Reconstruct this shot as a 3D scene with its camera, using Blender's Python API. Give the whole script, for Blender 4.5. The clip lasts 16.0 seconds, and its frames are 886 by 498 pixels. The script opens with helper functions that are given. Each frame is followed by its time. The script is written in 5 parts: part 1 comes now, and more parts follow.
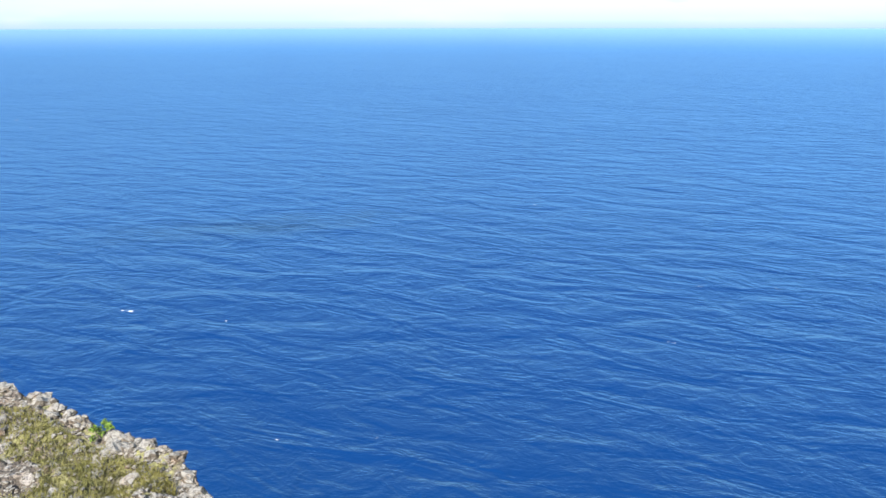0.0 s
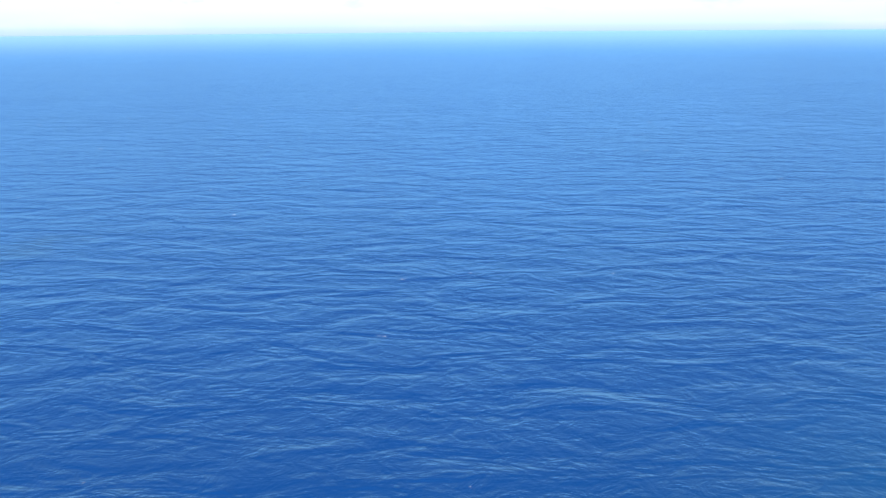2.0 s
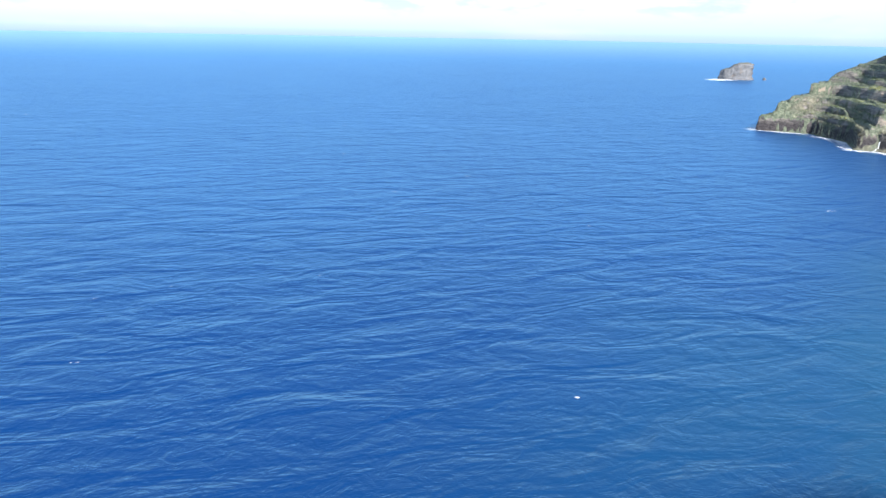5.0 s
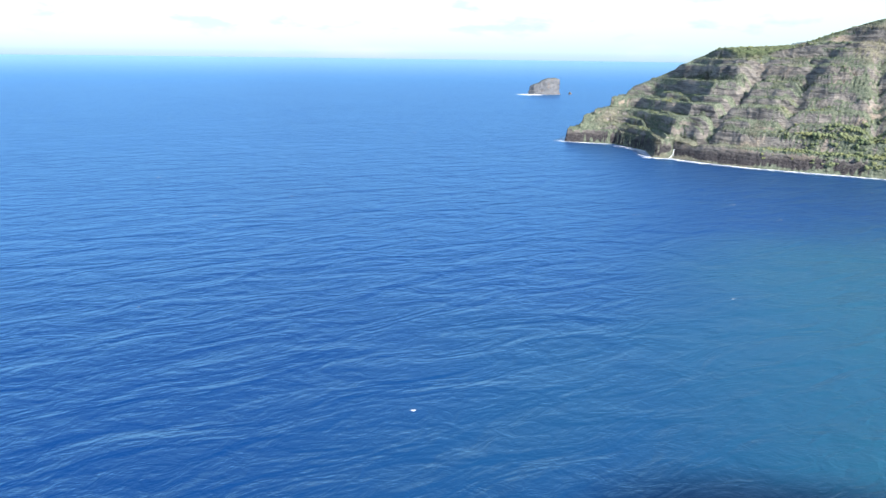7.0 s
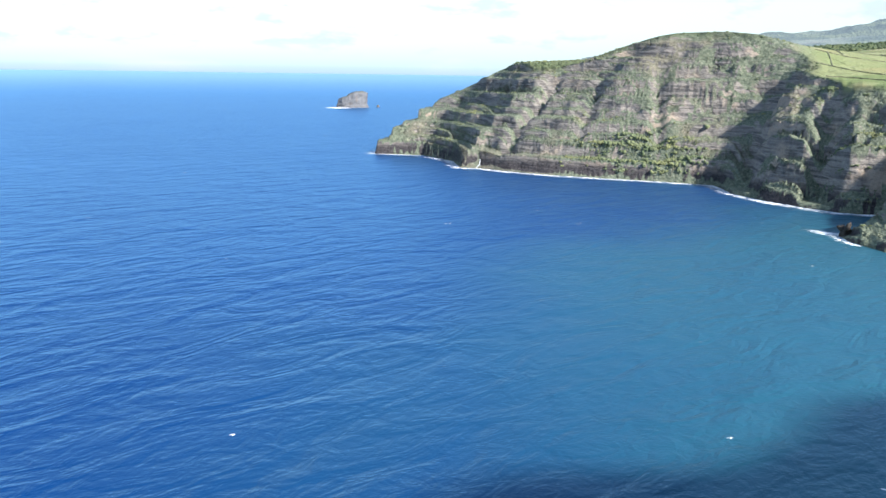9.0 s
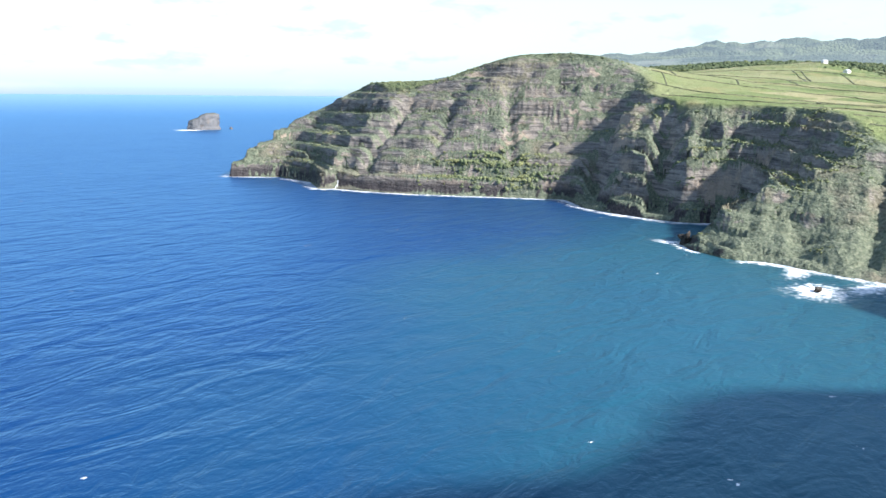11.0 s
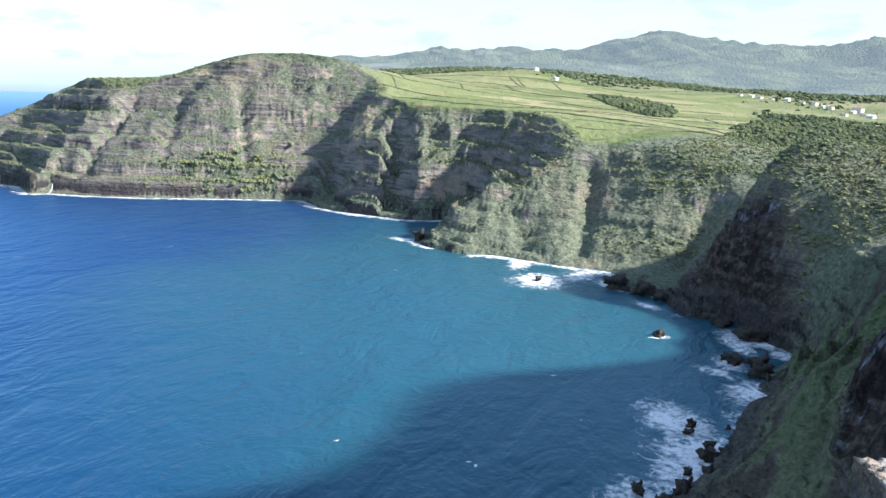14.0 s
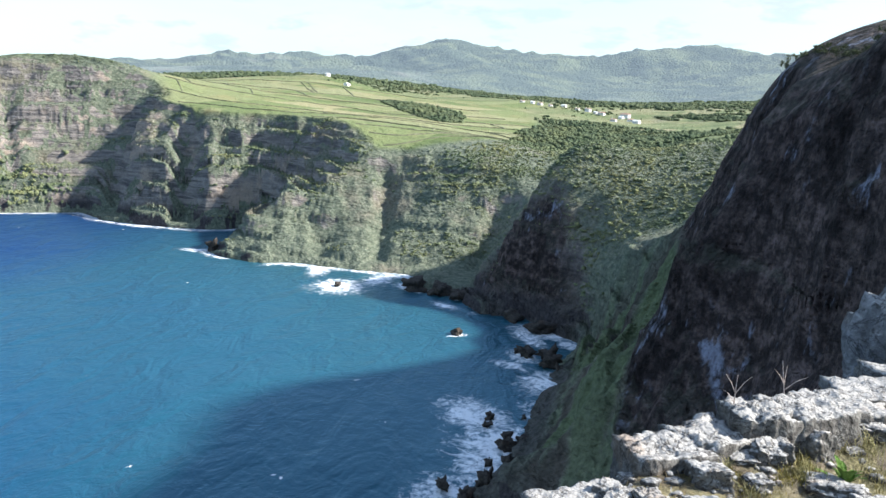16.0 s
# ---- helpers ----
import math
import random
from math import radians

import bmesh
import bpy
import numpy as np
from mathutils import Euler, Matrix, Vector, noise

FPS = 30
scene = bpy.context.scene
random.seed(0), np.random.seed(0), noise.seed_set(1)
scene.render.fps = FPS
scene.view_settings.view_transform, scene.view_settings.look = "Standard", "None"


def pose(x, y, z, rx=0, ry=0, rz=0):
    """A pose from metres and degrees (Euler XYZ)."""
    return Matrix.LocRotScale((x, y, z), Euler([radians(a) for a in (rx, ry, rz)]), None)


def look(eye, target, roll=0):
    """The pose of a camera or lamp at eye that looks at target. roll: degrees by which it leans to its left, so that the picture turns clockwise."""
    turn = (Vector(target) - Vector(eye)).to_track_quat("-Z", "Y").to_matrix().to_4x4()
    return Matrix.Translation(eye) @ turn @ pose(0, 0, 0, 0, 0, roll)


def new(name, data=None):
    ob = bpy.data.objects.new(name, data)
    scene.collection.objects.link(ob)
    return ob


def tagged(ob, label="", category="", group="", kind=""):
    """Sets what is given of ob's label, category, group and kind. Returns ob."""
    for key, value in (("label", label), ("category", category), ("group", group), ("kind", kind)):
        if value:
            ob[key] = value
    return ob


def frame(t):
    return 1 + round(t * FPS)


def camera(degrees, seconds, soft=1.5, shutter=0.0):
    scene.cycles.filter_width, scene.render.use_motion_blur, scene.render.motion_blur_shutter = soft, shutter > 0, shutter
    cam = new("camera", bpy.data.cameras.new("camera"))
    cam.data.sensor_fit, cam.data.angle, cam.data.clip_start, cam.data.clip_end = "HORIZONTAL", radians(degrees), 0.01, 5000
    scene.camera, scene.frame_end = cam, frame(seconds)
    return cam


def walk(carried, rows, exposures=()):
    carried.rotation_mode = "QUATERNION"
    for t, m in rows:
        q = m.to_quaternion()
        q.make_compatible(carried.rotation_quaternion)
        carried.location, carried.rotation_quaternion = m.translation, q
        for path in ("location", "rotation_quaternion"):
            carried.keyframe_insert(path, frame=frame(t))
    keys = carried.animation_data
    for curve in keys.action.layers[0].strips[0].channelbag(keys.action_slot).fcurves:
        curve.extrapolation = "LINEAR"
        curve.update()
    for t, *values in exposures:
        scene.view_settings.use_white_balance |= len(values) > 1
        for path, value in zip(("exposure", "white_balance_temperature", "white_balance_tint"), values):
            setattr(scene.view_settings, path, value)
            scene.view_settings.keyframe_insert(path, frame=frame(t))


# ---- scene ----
cam = camera(55.90, 16.0)

# ---- the camera: held at arm's length by someone who turns on a cliff top ----
EYE = 110.0     # metres over the sea
ARM = 0.5       # metres from the turning point to the lens
TURN = [        # seconds, heading, tilt, lean in degrees
    (0.0, 0.0, -15.14, -0.06), (0.5, -6.34, -15.36, -0.18), (1.0, -12.46, -15.63, -0.3), (1.5, -17.69, -15.55, 0.09),
    (2.0, -20.74, -14.89, -0.47), (2.5, -24.15, -14.81, -0.67), (3.0, -26.14, -14.7, 0.87), (3.5, -30.65, -14.69, 0.39),
    (4.0, -36.32, -14.6, 0.28), (4.5, -39.07, -14.63, 0.76), (7.0, -53.51, -13.14, 0.73), (7.5, -56.57, -12.95, 0.67),
    (8.0, -59.71, -12.74, 0.96), (8.5, -62.85, -12.23, 1.02), (9.0, -66.41, -12.09, 0.85), (11.5, -78.74, -10.3, 0.79),
    (12.0, -81.85, -10.15, 1.09), (12.5, -84.53, -10.03, 1.1), (13.0, -87.35, -9.64, 1.12), (13.5, -90.53, -9.87, 1.08),
    (14.0, -94.12, -10.24, 1.65), (14.5, -97.73, -10.69, 2.21), (15.0, -101.15, -10.69, 1.42), (15.5, -104.81, -10.07, 1.93),
    (16.0, -108.08, -9.45, 1.83),
]


def held(yaw, pitch, roll):
    a = radians(yaw)
    return pose(-ARM * math.sin(a), ARM * math.cos(a), EYE, 90 + pitch, 0, yaw) @ pose(0, 0, 0, 0, 0, roll)


walk(cam, [(t, held(yaw, pitch, roll)) for t, yaw, pitch, roll in TURN])

# ---- world and sun ----
SUN_FROM, SUN_UP = 202.0, 34.2      # compass heading and height of the sun, degrees

world = bpy.data.worlds.new("world")
scene.world = world
world.use_nodes = True
wn, wl = world.node_tree.nodes, world.node_tree.links
wn.clear()
sky = wn.new("ShaderNodeTexSky")
sky.sky_type, sky.sun_disc = "NISHITA", False
sky.sun_elevation, sky.sun_rotation = radians(SUN_UP), radians(SUN_FROM)
sky.dust_density, sky.air_density, sky.ozone_density = 0.3, 1.0, 2.0
wbg, wout = wn.new("ShaderNodeBackground"), wn.new("ShaderNodeOutputWorld")
wbg.inputs["Strength"].default_value = 0.131
# thin bright cloud, flattened towards the horizon
wco, wmap = wn.new("ShaderNodeTexCoord"), wn.new("ShaderNodeMapping")
wmap.inputs["Scale"].default_value = (3.0, 3.0, 11.0)
wno = wn.new("ShaderNodeTexNoise")
wno.inputs["Scale"].default_value, wno.inputs["Detail"].default_value, wno.inputs["Roughness"].default_value = 1.6, 7.0, 0.6
wra = wn.new("ShaderNodeValToRGB")
wra.color_ramp.elements[0].position, wra.color_ramp.elements[1].position = 0.47, 0.72
wmx = wn.new("ShaderNodeMixRGB")
wmx.inputs["Color2"].default_value = (3.1, 3.3, 3.4, 1)
wl.new(wco.outputs["Generated"], wmap.inputs["Vector"])
wl.new(wmap.outputs["Vector"], wno.inputs["Vector"])
wl.new(wno.outputs["Fac"], wra.inputs["Fac"])
wsep, wfade, wmul = wn.new("ShaderNodeSeparateXYZ"), wn.new("ShaderNodeMapRange"), wn.new("ShaderNodeMath")
wmul.operation = "MULTIPLY"
for key, v in (("From Min", 0.06), ("From Max", 0.22), ("To Min", 1.0), ("To Max", 0.5)):
    wfade.inputs[key].default_value = v
wl.new(wco.outputs["Generated"], wsep.inputs["Vector"])
wl.new(wsep.outputs["Z"], wfade.inputs["Value"])
wl.new(wra.outputs["Color"], wmul.inputs[0])
wl.new(wfade.outputs["Result"], wmul.inputs[1])
wl.new(wmul.outputs["Value"], wmx.inputs["Fac"])
# pale sea haze low down
whz, wlow = wn.new("ShaderNodeMixRGB"), wn.new("ShaderNodeMapRange")
whz.inputs["Color2"].default_value = (1.95, 2.8, 3.25, 1)
for key, v in (("From Min", 0.0), ("From Max", 0.19), ("To Min", 0.92), ("To Max", 0.0)):
    wlow.inputs[key].default_value = v
wl.new(wsep.outputs["Z"], wlow.inputs["Value"])
wl.new(wlow.outputs["Result"], whz.inputs["Fac"])
wl.new(sky.outputs["Color"], whz.inputs["Color1"])
wl.new(whz.outputs["Color"], wmx.inputs["Color1"])
# thick blue air right over the sea's rim
wrim, wedge = wn.new("ShaderNodeMixRGB"), wn.new("ShaderNodeMapRange")
wrim.inputs["Color2"].default_value = (1.85, 2.55, 3.1, 1)
for key, v in (("From Min", -0.007), ("From Max", 0.004), ("To Min", 1.0), ("To Max", 0.0)):
    wedge.inputs[key].default_value = v
wl.new(wsep.outputs["Z"], wedge.inputs["Value"])
wl.new(wedge.outputs["Result"], wrim.inputs["Fac"])
# a few small grey clouds low over the sea
wsm, wcl, wgr, wlo = wn.new("ShaderNodeMapping"), wn.new("ShaderNodeTexNoise"), wn.new("ShaderNodeMapRange"), wn.new("ShaderNodeMapRange")
wsm.inputs["Scale"].default_value = (9.0, 9.0, 30.0)
wcl.inputs["Scale"].default_value, wcl.inputs["Detail"].default_value, wcl.inputs["Roughness"].default_value = 1.5, 6.0, 0.55
for node, rows in ((wgr, (("From Min", 0.56), ("From Max", 0.66), ("To Max", 0.7))), (wlo, (("From Min", 0.012), ("From Max", 0.03)))):
    for key, v in rows:
        node.inputs[key].default_value = v
wgm, wcm = wn.new("ShaderNodeMath"), wn.new("ShaderNodeMixRGB")
wgm.operation = "MULTIPLY"
wcm.inputs["Color2"].default_value = (2.35, 2.75, 2.95, 1)
wl.new(wco.outputs["Generated"], wsm.inputs["Vector"])
wl.new(wsm.outputs["Vector"], wcl.inputs["Vector"])
wl.new(wcl.outputs["Fac"], wgr.inputs["Value"])
wl.new(wsep.outputs["Z"], wlo.inputs["Value"])
wl.new(wgr.outputs["Result"], wgm.inputs[0])
wl.new(wlo.outputs["Result"], wgm.inputs[1])
wl.new(wgm.outputs["Value"], wcm.inputs["Fac"])
wl.new(wmx.outputs["Color"], wcm.inputs["Color1"])
wl.new(wcm.outputs["Color"], wrim.inputs["Color1"])
wl.new(wrim.outputs["Color"], wbg.inputs["Color"])
wl.new(wbg.outputs["Background"], wout.inputs["Surface"])

sun = new("sun", bpy.data.lights.new("sun", "SUN"))
sun.data.energy, sun.data.angle, sun.data.color = 5.0, radians(3.0), (1.0, 0.96, 0.91)
sa, se = radians(SUN_FROM), radians(SUN_UP)
sun.matrix_world = look((0, 0, 900), Vector((0, 0, 900)) - Vector((math.sin(sa) * math.cos(se), math.cos(sa) * math.cos(se), math.sin(se))))
scene.view_settings.exposure = 1.28


# ---- materials ----
class Mat:
    """A node material with short ways to make its nodes."""

    def __init__(self, name):
        self.m = bpy.data.materials.new(name)
        self.m.use_nodes = True
        self.n, self.l = self.m.node_tree.nodes, self.m.node_tree.links
        self.b = self.n["Principled BSDF"]
        self.geo = self.n.new("ShaderNodeNewGeometry")

    def put(self, sock, v):
        if isinstance(v, bpy.types.NodeSocket):
            self.l.new(v, sock)
        elif isinstance(v, (tuple, list)) and sock.type == "RGBA":
            sock.default_value = (*v[:3], 1)
        else:
            sock.default_value = v

    def base(self, color=None, rough=None, **more):
        for key, v in (("Base Color", color), ("Roughness", rough), *more.items()):
            if v is not None:
                self.put(self.b.inputs[key], v)
        return self.m

    def pos(self, sx=1.0, sy=1.0, sz=1.0, turn=0.0):
        """The place in the world, turned and then scaled along its axes."""
        mp = self.n.new("ShaderNodeMapping")
        mp.vector_type = "TEXTURE"
        mp.inputs["Scale"].default_value = (1 / sx, 1 / sy, 1 / max(sz, 1e-6))
        mp.inputs["Rotation"].default_value = (0, 0, radians(turn))
        self.l.new(self.geo.outputs["Position"], mp.inputs["Vector"])
        return mp.outputs["Vector"]

    def noise(self, scale, detail=4.0, rough=0.55, vec=None, distort=0.0):
        t = self.n.new("ShaderNodeTexNoise")
        t.inputs["Scale"].default_value, t.inputs["Detail"].default_value = scale, detail
        t.inputs["Roughness"].default_value, t.inputs["Distortion"].default_value = rough, distort
        self.l.new(vec if vec is not None else self.geo.outputs["Position"], t.inputs["Vector"])
        return t.outputs["Fac"]

    def cells(self, scale, vec=None, feature="F1", out="Distance"):
        t = self.n.new("ShaderNodeTexVoronoi")
        t.feature = feature
        t.inputs["Scale"].default_value = scale
        self.l.new(vec if vec is not None else self.geo.outputs["Position"], t.inputs["Vector"])
        return t.outputs[out]

    def ramp(self, fac, *stops):
        r = self.n.new("ShaderNodeValToRGB")
        e = r.color_ramp.elements
        while len(e) < len(stops):
            e.new(0.5)
        for el, (p, c) in zip(e, stops):
            el.position = p
            el.color = (*c, 1) if isinstance(c, tuple) else (c, c, c, 1)
        self.l.new(fac, r.inputs["Fac"])
        return r.outputs["Color"]

    def step(self, v, a, b):
        r = self.n.new("ShaderNodeMapRange")
        r.interpolation_type = "SMOOTHSTEP"
        r.inputs["From Min"].default_value, r.inputs["From Max"].default_value = a, b
        self.put(r.inputs["Value"], v)
        return r.outputs["Result"]

    def mix(self, fac, a, b, kind="MIX"):
        x = self.n.new("ShaderNodeMixRGB")
        x.blend_type = kind
        for s, v in zip(x.inputs, (fac, a, b)):
            self.put(s, v)
        return x.outputs["Color"]

    def calc(self, op, a, b=0.0):
        x = self.n.new("ShaderNodeMath")
        x.operation = op
        self.put(x.inputs[0], a)
        self.put(x.inputs[1], b)
        return x.outputs["Value"]

    def xyz(self, vec):
        s = self.n.new("ShaderNodeSeparateXYZ")
        self.l.new(vec, s.inputs["Vector"])
        return s.outputs

    def attr(self, name):
        a = self.n.new("ShaderNodeAttribute")
        a.attribute_name = name
        return a.outputs["Fac"]

    def bump(self, height, dist, strength=1.0, under=None):
        b = self.n.new("ShaderNodeBump")
        b.inputs["Strength"].default_value, b.inputs["Distance"].default_value = strength, dist
        self.l.new(height, b.inputs["Height"])
        if under is not None:
            self.l.new(under, b.inputs["Normal"])
        self.l.new(b.outputs["Normal"], self.b.inputs["Normal"])
        return b.outputs["Normal"]


def sea_material():
    k = Mat("sea_water")
    shallow, foam = k.attr("shallow"), k.attr("surf")
    tone = k.noise(0.005, 4.0)
    deep = k.mix(tone, (0.001, 0.0215, 0.092), (0.002, 0.031, 0.126))
    col = k.mix(k.step(shallow, 0.0, 1.0), deep, (0.011, 0.070, 0.100))
    dark_share = k.step(k.calc("ADD", k.attr("weed"), k.calc("MULTIPLY", k.calc("SUBTRACT", k.noise(0.05, 7.0, 0.65), 0.5), 0.9)), 0.15, 0.85)
    col = k.mix(dark_share, col, (0.006, 0.012, 0.026))
    far = k.n.new("ShaderNodeVectorMath")
    far.operation = "LENGTH"
    k.l.new(k.geo.outputs["Position"], far.inputs[0])
    fade = k.calc("SUBTRACT", 1.0, k.calc("MULTIPLY", k.step(far.outputs["Value"], 700.0, 3000.0), 0.5))
    calm = k.calc("MULTIPLY", fade, k.calc("SUBTRACT", 1.0, k.calc("MULTIPLY", shallow, 0.2)))
    gust = k.ramp(k.noise(0.008, 4.0, 0.6, k.pos(0.5, 1.0, 1.0, -20)), (0.35, 0.55), (0.65, 1.0))
    swell = k.calc("MULTIPLY", k.noise(0.05, 3.0, 0.55, k.pos(0.5, 1.0, 1.0, -24), 0.7), calm)
    wave = k.calc("MULTIPLY", k.calc("MULTIPLY", k.noise(0.14, 4.0, 0.6, k.pos(0.72, 1.0, 1.0, -14), 0.8), calm), gust)
    chop = k.calc("MULTIPLY", k.calc("MULTIPLY", k.noise(0.4, 4.0, 0.6, k.pos(0.75, 1.0, 1.0, -34), 0.8), fade), gust)
    lace = k.calc("ADD", k.calc("MULTIPLY", k.noise(0.13, 8.0, 0.7, None, 1.6), 0.7), k.calc("MULTIPLY", k.noise(0.55, 6.0, 0.65, None, 1.0), 0.3))
    white = k.step(k.calc("ADD", foam, lace), 0.80, 1.0)
    fleck = k.calc("MULTIPLY", k.step(k.noise(0.085, 3.0, 0.6, k.pos(0.6, 1.0, 1.0, -25)), 0.712, 0.74), k.step(k.noise(0.5, 3.0), 0.5, 0.6))
    white = k.calc("MAXIMUM", white, fleck)
    col = k.mix(white, col, (0.80, 0.83, 0.85))
    n3 = k.bump(chop, 0.27, 1.0, k.bump(wave, 1.25, 1.0, k.bump(swell, 3.2, 1.0)))
    # light from within the water, and the sky's gloss on it
    body, gloss, fres, both = (k.n.new("ShaderNode" + s) for s in ("BsdfDiffuse", "BsdfGlossy", "Fresnel", "MixShader"))
    k.put(body.inputs["Color"], col)
    # gloss is tinted paler far out, standing in for haze over the water
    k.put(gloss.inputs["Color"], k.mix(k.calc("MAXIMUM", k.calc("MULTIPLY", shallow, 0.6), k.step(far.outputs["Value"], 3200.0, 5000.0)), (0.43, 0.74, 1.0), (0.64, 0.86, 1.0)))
    k.put(gloss.inputs["Roughness"], 0.3)
    k.put(fres.inputs["IOR"], 1.33)
    for node in (body, gloss, fres):
        k.l.new(n3, node.inputs["Normal"])
    shine = k.calc("MINIMUM", k.calc("MULTIPLY", k.calc("POWER", fres.outputs[0], 0.8), 0.72), 0.45)
    rim = k.calc("MULTIPLY", k.calc("POWER", k.step(far.outputs["Value"], 1500.0, 5700.0), 2.0), 0.85)      # distance haze imitated: far water is made to mirror the low sky
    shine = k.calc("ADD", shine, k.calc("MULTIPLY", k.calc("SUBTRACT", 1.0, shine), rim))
    k.put(both.inputs[0], k.calc("MULTIPLY", shine, k.calc("SUBTRACT", 1.0, white)))
    k.l.new(body.outputs[0], both.inputs[1])
    k.l.new(gloss.outputs[0], both.inputs[2])
    k.l.new(both.outputs[0], k.n["Material Output"].inputs["Surface"])
    return k.m


def land_material(name="cliff_land", haze=0.0):
    """Basalt cliffs in bands, scrub where they lean back, and pasture on the flat."""
    k = Mat(name)
    up = k.xyz(k.geo.outputs["Normal"])[2]
    pos = k.xyz(k.geo.outputs["Position"])
    field, wood, bare = k.attr("pasture"), k.attr("woodland"), k.attr("bare")
    warp = k.noise(0.02, 4.0)
    band = k.noise(1.0, 5.0, 0.6, k.pos(0.014, 0.014, 0.16))
    grain = k.noise(0.4, 8.0, 0.7)
    blot = k.noise(0.022, 6.0, 0.62)
    rock = k.ramp(band, (0.3, (0.09, 0.084, 0.072)), (0.43, (0.205, 0.185, 0.15)), (0.52, (0.31, 0.275, 0.21)), (0.6, (0.12, 0.111, 0.094)), (0.7, (0.23, 0.208, 0.165)), (0.8, (0.29, 0.25, 0.19)))
    rock = k.mix(k.step(blot, 0.54, 0.66), rock, (0.38, 0.305, 0.21))
    rock = k.mix(0.5, rock, k.ramp(grain, (0.28, 0.4), (0.6, 1.0)), "MULTIPLY")
    scrub = k.ramp(grain, (0.3, (0.055, 0.07, 0.045)), (0.5, (0.14, 0.16, 0.10)), (0.72, (0.26, 0.27, 0.17)))
    dry = k.ramp(grain, (0.3, (0.09, 0.082, 0.055)), (0.7, (0.27, 0.25, 0.165)))
    scrub = k.mix(k.step(k.noise(0.013, 6.0, 0.6), 0.5, 0.64), scrub, dry)
    lean = k.step(k.calc("ADD", up, k.calc("MULTIPLY", k.calc("SUBTRACT", k.noise(0.05, 7.0, 0.68), 0.5), 0.9)), 0.45, 0.60)
    grown = k.step(k.calc("ADD", k.attr("grown"), k.calc("SUBTRACT", k.noise(0.07, 6.0, 0.65), 0.5)), 0.3, 0.5)
    lean = k.calc("MAXIMUM", lean, grown)
    lean = k.calc("MULTIPLY", lean, k.calc("SUBTRACT", 1.0, k.calc("MULTIPLY", bare, 0.85)))
    wet = k.step(k.calc("ADD", pos[2], k.calc("MULTIPLY", warp, 14.0)), 27.0, 15.0)
    # near-black bare rock: the shade on these faces is put into its colour
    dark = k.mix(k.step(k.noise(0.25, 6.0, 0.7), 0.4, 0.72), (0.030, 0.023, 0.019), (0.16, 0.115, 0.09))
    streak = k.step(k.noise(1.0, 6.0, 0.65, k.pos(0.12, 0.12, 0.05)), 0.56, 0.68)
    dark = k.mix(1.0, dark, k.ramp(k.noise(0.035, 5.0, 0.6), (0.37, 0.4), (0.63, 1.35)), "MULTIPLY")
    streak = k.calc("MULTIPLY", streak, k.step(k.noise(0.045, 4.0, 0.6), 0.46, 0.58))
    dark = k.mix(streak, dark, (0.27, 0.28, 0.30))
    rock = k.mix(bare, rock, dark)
    rock = k.mix(wet, rock, k.ramp(grain, (0.3, (0.025, 0.023, 0.021)), (0.7, (0.10, 0.088, 0.078))))
    col = k.mix(lean, rock, scrub)
    turf = k.attr("turf")
    col = k.mix(turf, col, k.ramp(grain, (0.3, (0.055, 0.075, 0.032)), (0.55, (0.115, 0.145, 0.062)), (0.75, (0.19, 0.215, 0.10))))
    # brown runnels, darkened so that colour carries the shading between the ribs
    col = k.mix(k.attr("gully"), col, k.ramp(grain, (0.3, (0.03, 0.025, 0.018)), (0.7, (0.085, 0.068, 0.048))))
    plots = k.cells(1.0, k.pos(0.016, 0.006, 0.00001, 20), "F1", "Color")
    tint = k.xyz(plots)[0]
    grass = k.ramp(tint, (0.15, (0.135, 0.175, 0.062)), (0.5, (0.19, 0.225, 0.086)), (0.8, (0.25, 0.26, 0.12)), (0.95, (0.31, 0.285, 0.14)))
    grass = k.mix(k.step(k.noise(0.02, 6.0, 0.6), 0.5, 0.7), grass, (0.25, 0.235, 0.10))
    grass = k.mix(k.calc("MULTIPLY", k.step(pos[0], 850.0, 1150.0), k.step(k.noise(0.012, 4.0, 0.6), 0.46, 0.7)), grass, (0.29, 0.27, 0.13))
    grass = k.mix(0.35, grass, k.ramp(k.noise(0.3, 5.0), (0.3, 0.5), (0.7, 1.0)), "MULTIPLY")
    col = k.mix(field, col, grass)
    # cells as crowns, their colour darkened towards the gaps
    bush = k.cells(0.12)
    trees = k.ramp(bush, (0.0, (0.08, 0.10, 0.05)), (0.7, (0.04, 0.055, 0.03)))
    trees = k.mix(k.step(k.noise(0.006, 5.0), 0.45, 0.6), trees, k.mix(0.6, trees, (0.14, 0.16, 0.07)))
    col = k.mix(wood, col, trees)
    # the haze's blue cast is multiplied into the land's own colours
    col = k.mix(1.0, col, (0.985, 1.0, 1.15), "MULTIPLY")
    k.base(col, 0.95)
    k.b.inputs["Specular IOR Level"].default_value = 0.1
    n1 = k.bump(k.noise(0.12, 5.0, 0.6, k.pos(0.8, 0.8, 2.2)), 5.5, 1.0)
    n1 = k.bump(k.calc("MULTIPLY", k.noise(1.0, 4.0, 0.55, k.pos(0.11, 0.11, 0.05)), bare), 8.0, 1.0, n1)
    n2 = k.bump(k.noise(0.6, 4.0, 0.6), 1.3, 1.0, n1)
    k.bump(k.calc("MULTIPLY", k.calc("SUBTRACT", 1.0, bush), wood), 6.0, 1.0, n2)
    # far hills: distance haze is put in as a faint blue glow
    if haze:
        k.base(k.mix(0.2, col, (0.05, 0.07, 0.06)))
